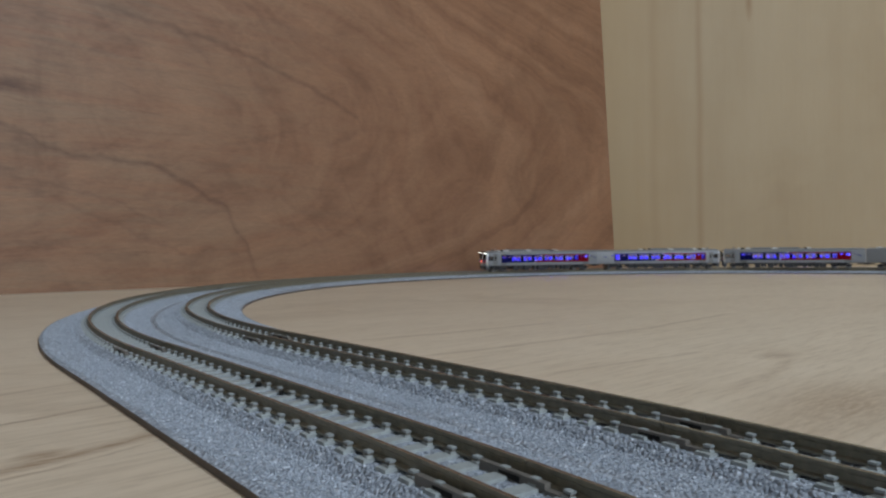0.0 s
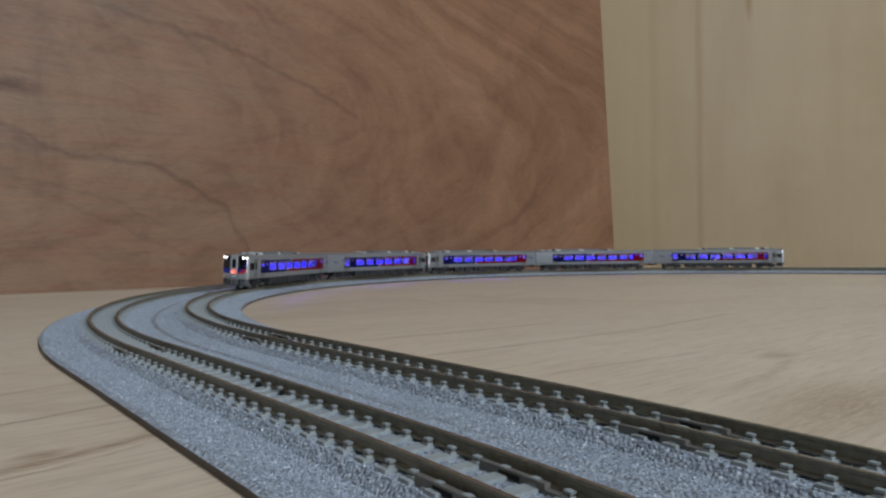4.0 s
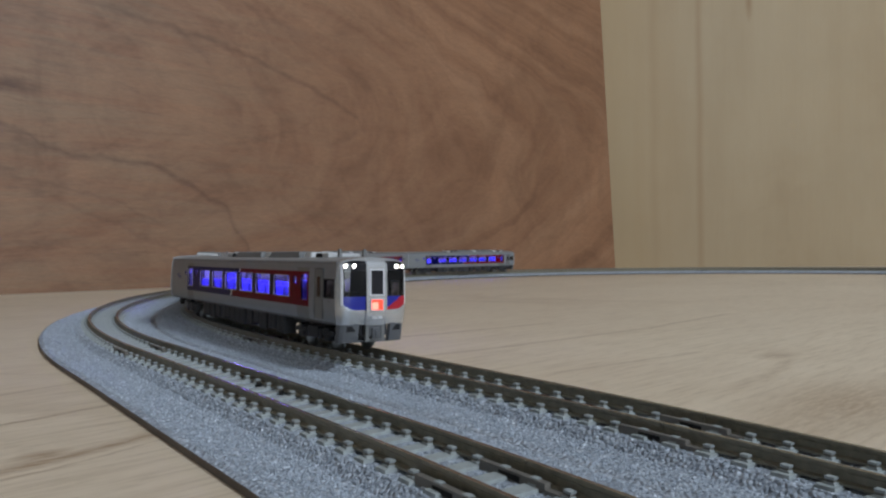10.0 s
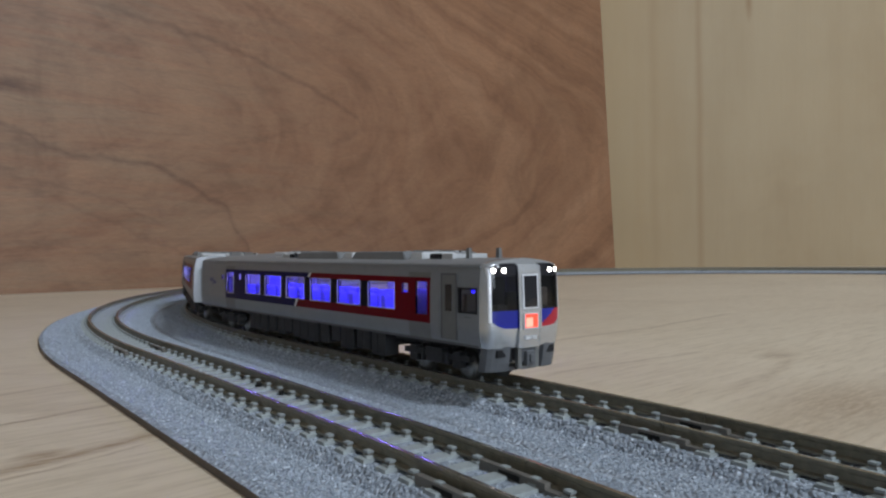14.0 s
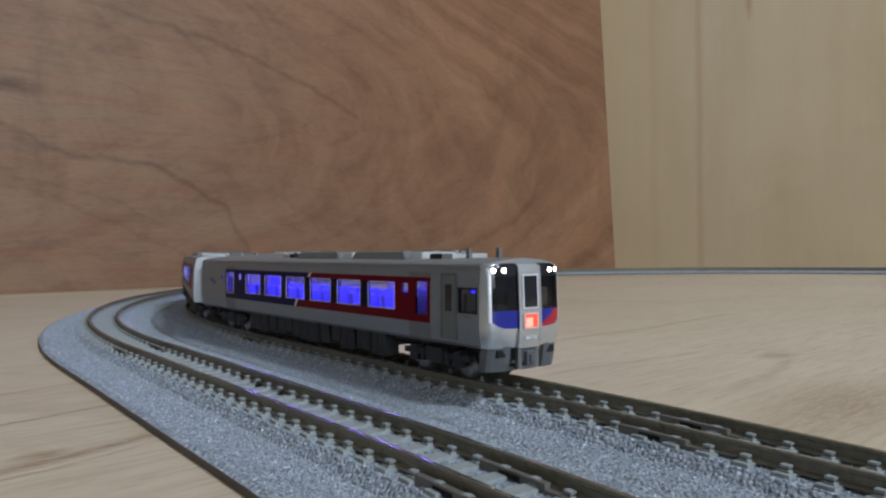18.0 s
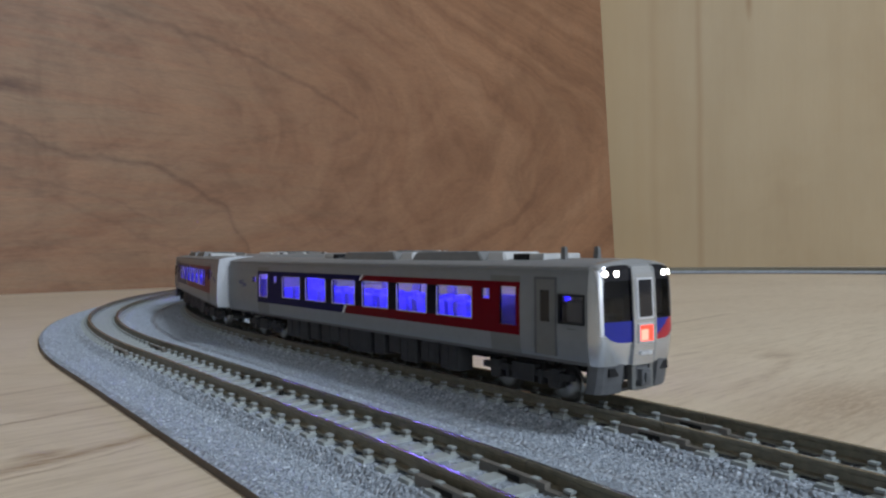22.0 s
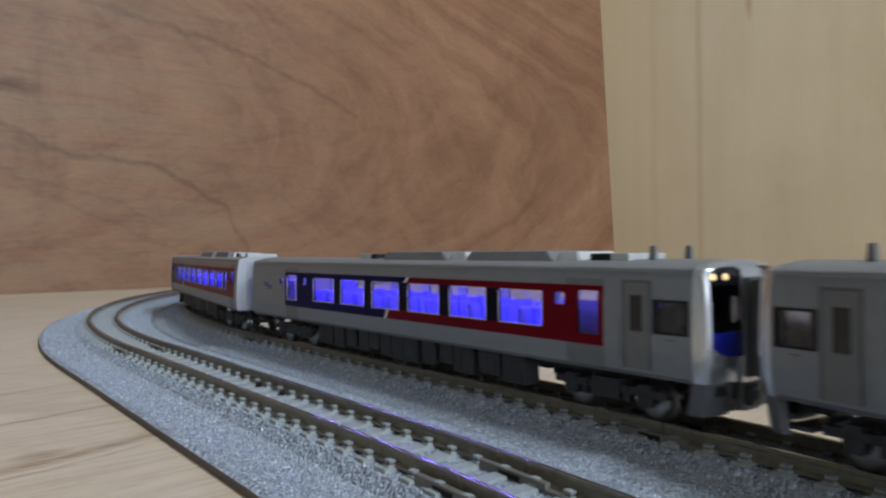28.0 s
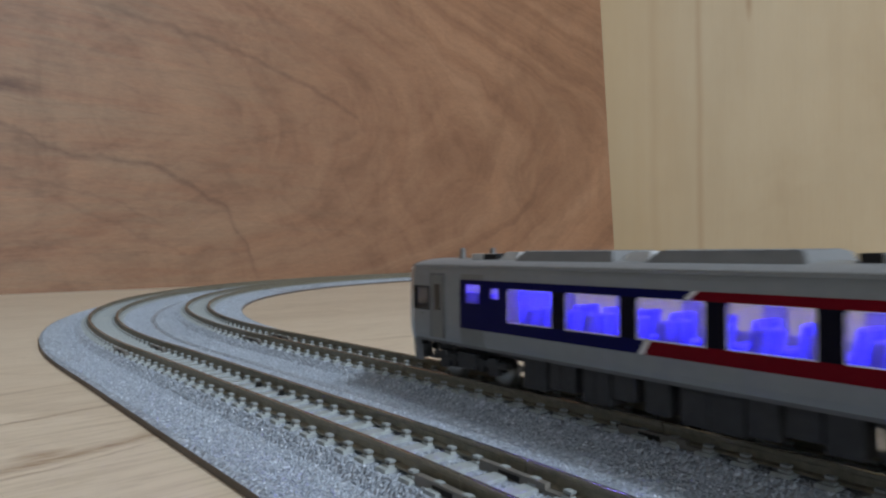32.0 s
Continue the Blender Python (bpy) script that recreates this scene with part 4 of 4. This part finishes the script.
    for bx in (-BOGIE / 2 / MM, BOGIE / 2 / MM):
        bg = bmesh.new()
        add_box(bg, -3.5 * MM, 3.5 * MM, -6.0 * MM, 6.0 * MM, 3.6 * MM, 5.9 * MM)
        for s in (-1, 1):
            o = s * 6.9
            add_box(bg, -10.5 * MM, 10.5 * MM, (o - 0.6) * MM, (o + 0.6) * MM, 3.7 * MM, 4.8 * MM)
            for k in (-7.0, 7.0):
                add_taper(bg, k * MM, o * MM, 2.3 * MM, 3.8 * MM, 2.0 * MM, 1.9 * MM, 2.6 * MM, 1.6 * MM)
                add_box(bg, (k - 1.0) * MM, (k + 1.0) * MM, (o - 0.9) * MM, (o + 0.9) * MM, 4.5 * MM, 5.4 * MM)
            add_box(bg, -2.6 * MM, 2.6 * MM, (o - 0.95) * MM, (o + 0.95) * MM, 2.7 * MM, 5.6 * MM)
            for k in (-3.9, 3.9):
                add_box(bg, (k - 0.35) * MM, (k + 0.35) * MM, (o - 0.9) * MM, (o + 0.9) * MM, 2.6 * MM, 5.0 * MM)
        b = part("bogie", bg, M_UNDER, root, "dark grey bogie frame")
        b.matrix_basis = pose(bx * MM * (-1 if turned else 1), 0, 0)
        for k in (-7.0, 7.0):
            for s in (-1, 1):
                wm = bmesh.new()
                disc(wm, k * MM, s * 3.95 * MM, 2.75 * MM, 2.75 * MM, s * 1.4 * MM, "Y", 24)
                disc(wm, k * MM, s * 3.75 * MM, 2.75 * MM, 3.2 * MM, s * 0.35 * MM, "Y", 24)
                part("wheel", wm, M_WHEEL, b, "shiny nickel wheel", True)
            am = bmesh.new()
            disc(am, k * MM, -4.0 * MM, 2.75 * MM, 0.6 * MM, 8.0 * MM, "Y", 8)
            part("axle", am, M_WHEEL, b)
        bogies.append((b, bx * MM * (-1 if turned else 1)))
    if cab:
        build_cab(p, root, lit)
    return root, bogies


def build_cab(p, root, lit):
    """Rounded cab front with gangway door, windscreens, lamps, sign, skirt and coupler."""
    bm = bmesh.new()
    zs = [7.0, 8.0, 9.5, 10.9, 12.5, 13.6, 17.9, 19.8, 20.6, 21.2, 21.5, 21.8, 22.05, 22.3, 22.5, 22.7, 22.9, 23.05, 23.14]
    ts = [-90, -75, -60, -47.5, -32, -22, -14, -8, -3.2, -1.5, 0, 1.5, 3.2, 8, 14, 22, 32, 47.5, 60, 75, 90]
    rows = [[bm.verts.new(nose_point(t, z)) for t in ts] for z in zs]
    for j, (a, b) in enumerate(zip(rows, rows[1:])):
        for i in range(len(ts) - 1):
            open_screen = 13.5 < zs[j] < 19.0 and 3.0 < abs(ts[i] + ts[i + 1]) / 2 < 47.5
            if not open_screen:
                bm.faces.new((a[i], a[i + 1], b[i + 1], b[i]))
    p("cab_front", bm, M_LITNOSE, root, "pale silver rounded cab front", smooth=True)
    for s in (-1, 1):
        hw = half_width
        # driver's door and side window, on the body side just behind and on the cab
        p("cab_door", mmbox((57.9, 62.0, s * 9.3 - 0.15, s * 9.3 + 0.15, 7.9, 19.9), bevel=0.06), M_DOORGREY, root, "recessed grey cab door")
        p("door_window", mmbox((58.8, 60.8, s * 9.42 - 0.08, s * 9.42 + 0.08, 13.2, 18.2)), M_DARKGLASS, root, "narrow dark door window")
        p("door_frame", mmbox((57.5, 57.9, s * 9.38 - 0.1, s * 9.38 + 0.1, 7.9, 20.3), (62.0, 62.3, s * 9.38 - 0.1, s * 9.38 + 0.1, 7.9, 20.3), (57.9, 62.0, s * 9.32 - 0.1, s * 9.32 + 0.1, 19.9, 20.3)), M_SKIRT, root, "dark cab door frame")
        p("handrail", mmbox((56.9, 57.1, s * 9.45 - 0.1, s * 9.45 + 0.12, 9.0, 16.0)), M_SILVER, root)
        w = p("cab_side_window", mmbox(*[(a, b, s * 9.36 - 0.14, s * 9.36 + 0.14, c, d) for a, b, c, d in ((62.6, 68.1, 13.05, 13.4), (62.6, 68.1, 17.4, 17.75), (62.6, 63.0, 13.4, 17.4), (67.7, 68.1, 13.4, 17.4))]), M_BELLOWS, root, "black-framed dark cab side window")
        p("glass", mmbox((62.9, 67.8, s * 9.2 - 0.05, s * 9.2 + 0.05, 13.3, 17.5)), M_PANE, w).visible_shadow = False
        # windscreen: black glass above, livery below
        screen = p("windscreen", nose_patch(s * 2.75, s * 8.3, 13.7, 19.9, 0.10, 16, 8), M_SCREEN, root, "dark tinted wrap-round windscreen", smooth=False)
        screen.visible_shadow = False
        p("lamp_panel", nose_patch(s * 2.75, s * 8.3, 19.9, 22.2, 0.10, 16, 4, None, 0.0, 0.9), M_DARKGLASS, root, "glossy black headlamp panel")
        p("desk", mmbox((65.6, 69.4, s * 4.9 - 3.0, s * 4.9 + 3.0, 8.2, 12.9), (67.6, 69.0, s * 4.0 - 1.2, s * 4.0 + 1.2, 12.9, 14.6), bevel=0.3), M_DESK, root, "grey driving desk")
        p("driver_seat", mmbox((61.2, 62.4, s * 5.2 - 1.8, s * 5.2 + 1.8, 9.4, 16.4), (62.2, 65.0, s * 5.2 - 1.8, s * 5.2 + 1.8, 9.4, 11.2), bevel=0.4), M_DESK, root, "grey driving seat")
        if s < 0:
            p("front_panel", nose_patch(s * 2.75, s * 8.3, 10.4, 13.7, 0.11, 16, 4, None, 1.5), M_BLUEFACE, root, "bright blue panel under the windscreen")
        else:
            p("front_panel", nose_patch(s * 2.75, s * 8.3, 10.4, 13.7, 0.11, 16, 8, lambda u, v: 1 if v < 0.10 + 1.1 * u else 0, 1.5), [M_BLUEFACE, M_REDFACE], root, "blue and red panel under the windscreen")
        p("windscreen_rim", nose_patch(s * 2.5, s * 8.3, 10.05, 10.45, 0.14, 16, 1, None, 1.5, -1.5), M_LITNOSE, root, "silver lower windscreen rim")
        p("wiper", mmbox((71.0, 71.35, s * 5.2 - 1.0, s * 5.2 + 1.0, 14.2, 14.4)), M_BELLOWS, root)
        # near-white strip: the rounded corner's highlight laid on as a patch
        p("windscreen_rim", nose_patch(s * 8.28, s * 8.75, 11.6, 21.4, 0.12, 2, 8), M_RIMGLINT, root, "bright silver windscreen edge")
        for y in (5.7, 7.7):
            t = t_at(s * y, 20.9)
            q = nose_point(t, 20.9, 0.15)
            bm = bmesh.new()
            disc(bm, 0, 0, 0, 0.45 * MM, (0.35 if y < 6 else 0.16) * MM, "X", 16)
            bm.transform(Matrix.Translation((q[0] - (0.16 if y < 6 else 0.14) * MM, q[1], q[2])) @ Matrix.Rotation(s * (0.08 if y < 6 else 0.42), 4, "Z"))
            p("headlamp", bm, (M_LAMPOFF, M_LAMP, M_LAMPDIM)[lit], root, ("unlit headlamp", "glowing white headlamp", "dim amber headlamp")[lit], True)
    # gangway door with window and sign
    p("gangway_door", nose_patch(-2.4, 2.4, 6.8, 22.0, 0.42, 6, 14), M_LITNOSE, root, "pale silver gangway door")
    for s in (-1, 1):
        p("door_seam", nose_patch(s * 2.64, s * 2.82, 10.2, 21.6, 0.2, 1, 10), M_PILLAR, root, "dark seam beside the gangway door")
        p("lettering_bar", mmbox((64.6, 66.2, s * 9.42 - 0.06, s * 9.42 + 0.03, 12.3, 12.45)), M_SKIRT, root)
        p("door_post", nose_patch(s * 2.3, s * 2.65, 7.0, 21.8, 0.5, 1, 10), M_LITNOSE, root)
    p("window_frame", nose_patch(-1.85, 1.85, 13.9, 20.2, 0.60, 4, 6), M_RIMGLINT, root, "bright gangway window frame")
    p("door_window", nose_patch(-1.5, 1.5, 14.2, 19.9, 0.68, 4, 6), M_DARKGLASS, root, "dark gangway door window")
    p("sign_frame", nose_patch(-1.75, 1.75, 10.2, 13.2, 0.62, 4, 2), M_LIGHTGREY, root)
    sg = p("destination_sign", nose_patch(-1.4, 1.4, 10.5, 12.9, 0.7, 6, 4), M_SIGN if lit == 1 else M_SIGNOFF, root, "glowing red train sign" if lit == 1 else "unlit red train sign")
    if lit == 1:
        p("sign_core", nose_patch(-1.35, 0.2, 10.6, 12.3, 0.76, 3, 2), M_SIGNCORE, sg)
    for k, w in ((-1.3, 0.35), (-0.75, 0.3), (-0.2, 0.2), (0.45, 0.35), (1.0, 0.3)):
        x = nose_point(t_at(k, 8.6), 8.6, 0.7)[0] / MM
        p("lettering_bar", mmbox((x - 0.1, x + 0.05, k, k + w, 8.35, 8.95)), M_WHITE, root)
    # skirt, coupler, black blocks for the shaded skirt openings
    bm = bmesh.new()
    for s in (-1, 1):
        rows = []
        for z, back in ((2.7, 0.9), (4.2, 0.5), (7.2, 0.1)):
            row = []
            for t in (90, 70, 50, 32, 18, 10):
                q = nose_point(t, 8.0)
                row.append(bm.verts.new((q[0] - back * MM, s * q[1] * 0.97, z * MM)))
            rows.append(row)
        for a, b in zip(rows, rows[1:]):
            for i in range(5):
                bm.faces.new((a[i], a[i + 1], b[i + 1], b[i]))
    r = bmesh.ops.extrude_face_region(bm, geom=bm.faces[:])
    for w in [g for g in r["geom"] if isinstance(g, bmesh.types.BMVert)]:
        w.co.x -= 0.8 * MM
        w.co.y *= 0.92
    p("skirt", bm, M_SKIRT, root, "dark grey front skirt")
    for s in (-1, 1):
        # black block where the skirt has an opening in shade
        p("skirt_step", mmbox((69.6, 70.95, s * 6.2 - 1.0, s * 6.2 + 1.0, 5.4, 6.7)), M_BELLOWS, root)
        p("hose", mmbox((69.6, 70.4, s * 3.4 - 0.35, s * 3.4 + 0.35, 4.2, 7.2), bevel=0.12), M_BELLOWS, root)
    p("coupler", mmbox((66.0, 71.4, -1.5, 1.5, 4.2, 6.6), (70.4, 72.2, -1.1, 1.1, 3.6, 6.2), (71.2, 72.6, -0.5, 0.6, 4.2, 5.6), bevel=0.2), M_SKIRT, root, "grey knuckle coupler")
    p("coupler_pocket", mmbox((70.6, 71.5, -2.6, -1.7, 3.0, 6.9), (70.6, 71.5, 1.7, 2.6, 3.0, 6.9), (70.6, 71.5, -1.7, 1.7, 2.9, 3.5), (70.4, 71.2, -2.6, 2.6, 6.5, 7.1), bevel=0.12), M_DOORGREY, root, "grey frame round the coupler")
    if lit == 2:
        for k in range(5):
            x, o = 71.9 + 0.95 * k, 0.25 * (k % 2)
            p("cab_bellows", mmbox((x, x + 0.7, -2.5 + o, 2.5 - o, 7.6 + o, 20.8 - o), bevel=0.15), M_SKIRT, root, "dark gangway bellows between the cabs")
    p("snow_plough", mmbox((66.5, 69.6, -5.0, 5.0, 2.6, 3.2)), M_SKIRT, root)
    p("cab_bulkhead", mmbox((57.0, 57.4, -8.4, -1.8, 8.4, 12.6), (57.0, 57.4, 1.8, 8.4, 8.4, 12.6)), M_DESK, root)
    bm = mmbox((70.9, 71.2, 5.6, 7.0, 12.5, 12.75), (70.8, 71.1, 6.0, 7.4, 12.0, 12.2))
    p("lettering_bar", bm, M_WHITE, root)
    p("cab_floor", mmbox((66.0, 70.0, -8.0, 8.0, 6.9, 7.5)), M_UNDER, root)


PAIR = (SIDE_A, SIDE_B)
front_car, b1 = build_car("silver railcar model with lit headlamps and blue-lit windows", True, 1, False, PAIR)
second_car, b2 = build_car("silver railcar model with unlit cab behind and blue-lit windows", True, 0, True, (SIDE_A, SIDE_C))
mid_car, b4 = build_car("silver middle railcar model without cab, red and blue band", False, 0, False, (SIDE_M, SIDE_B))
third_car, b3 = build_car("silver railcar model coupled cab to cab, dim amber headlamps", True, 2, False, PAIR)
last_car, b5 = build_car("silver last railcar model with its unlit cab at the tail", True, 0, True, PAIR)
BEHIND = (0.0, 0.1508, 0.2990, 0.4505, 0.6022)   # how far each car runs behind the front one
CARS = [(front_car, b1), (second_car, b2), (third_car, b3), (mid_car, b4), (last_car, b5)]


# ---------------------------------------------------------------- what moves
# the front car's centre along the inner track, in metres, by seconds
RUN = [(0, -0.7200), (0.5, -0.6680), (1, -0.6170), (1.5, -0.5670), (2, -0.5180), (2.5, -0.4710), (3, -0.4255), (3.5, -0.3815), (4, -0.3390), (4.5, -0.2990),
       (5, -0.2610), (5.5, -0.2260), (6, -0.1940), (6.5, -0.1650), (7, -0.1380), (7.5, -0.1120), (8, -0.0875), (8.5, -0.0665), (9, -0.0475), (9.5, -0.0290),
       (10, -0.0118), (10.5, 0.0028), (11, 0.0152), (11.5, 0.0248), (12, 0.0319), (12.5, 0.0362), (13, 0.0394), (13.5, 0.0396), (19.5, 0.0396), (20, 0.0403),
       (20.5, 0.0406), (21, 0.0427), (21.5, 0.0512), (22, 0.0647), (22.5, 0.0812), (23, 0.1000), (23.5, 0.1200), (24, 0.1412), (24.5, 0.1640), (25, 0.1886),
       (25.5, 0.2158), (26, 0.2447), (26.5, 0.2753), (27, 0.3082), (27.5, 0.3430), (28, 0.3816), (28.5, 0.4222), (29, 0.4648), (29.5, 0.5088),
       (30, 0.5546), (30.5, 0.6040), (31, 0.6540), (31.5, 0.7054), (32, 0.7580)]


def car_pose(s):
    fx, fy, _ = on_path(s + BOGIE / 2, R_IN)
    bx, by, _ = on_path(s - BOGIE / 2, R_IN)
    c = (cant_at(s + BOGIE / 2, R_IN) + cant_at(s - BOGIE / 2, R_IN)) / 2
    return (Matrix.Translation(((fx + bx) / 2, (fy + by) / 2, RAIL_Z)) @ Matrix.Rotation(math.atan2(fy - by, fx - bx), 4, "Z")
            @ Matrix.Translation((0, HALF, 0)) @ Matrix.Rotation(-c, 4, "X") @ Matrix.Translation((0, -HALF, 0)))


def motions():
    for i, (c, bogies) in enumerate(CARS):
        back = BEHIND[i]
        walk(c, [(t, car_pose(s - back)) for t, s in RUN])
        for b, x in bogies:
            rows = []
            for t, s in RUN:
                here = on_path(s - back + x, R_IN)[2] - car_pose(s - back).to_euler().z
                rows.append((t, Matrix.Translation((x, 0, 0)) @ Matrix.Rotation((here + math.pi) % (2 * math.pi) - math.pi, 4, "Z")))
            walk(b, rows)


motions()
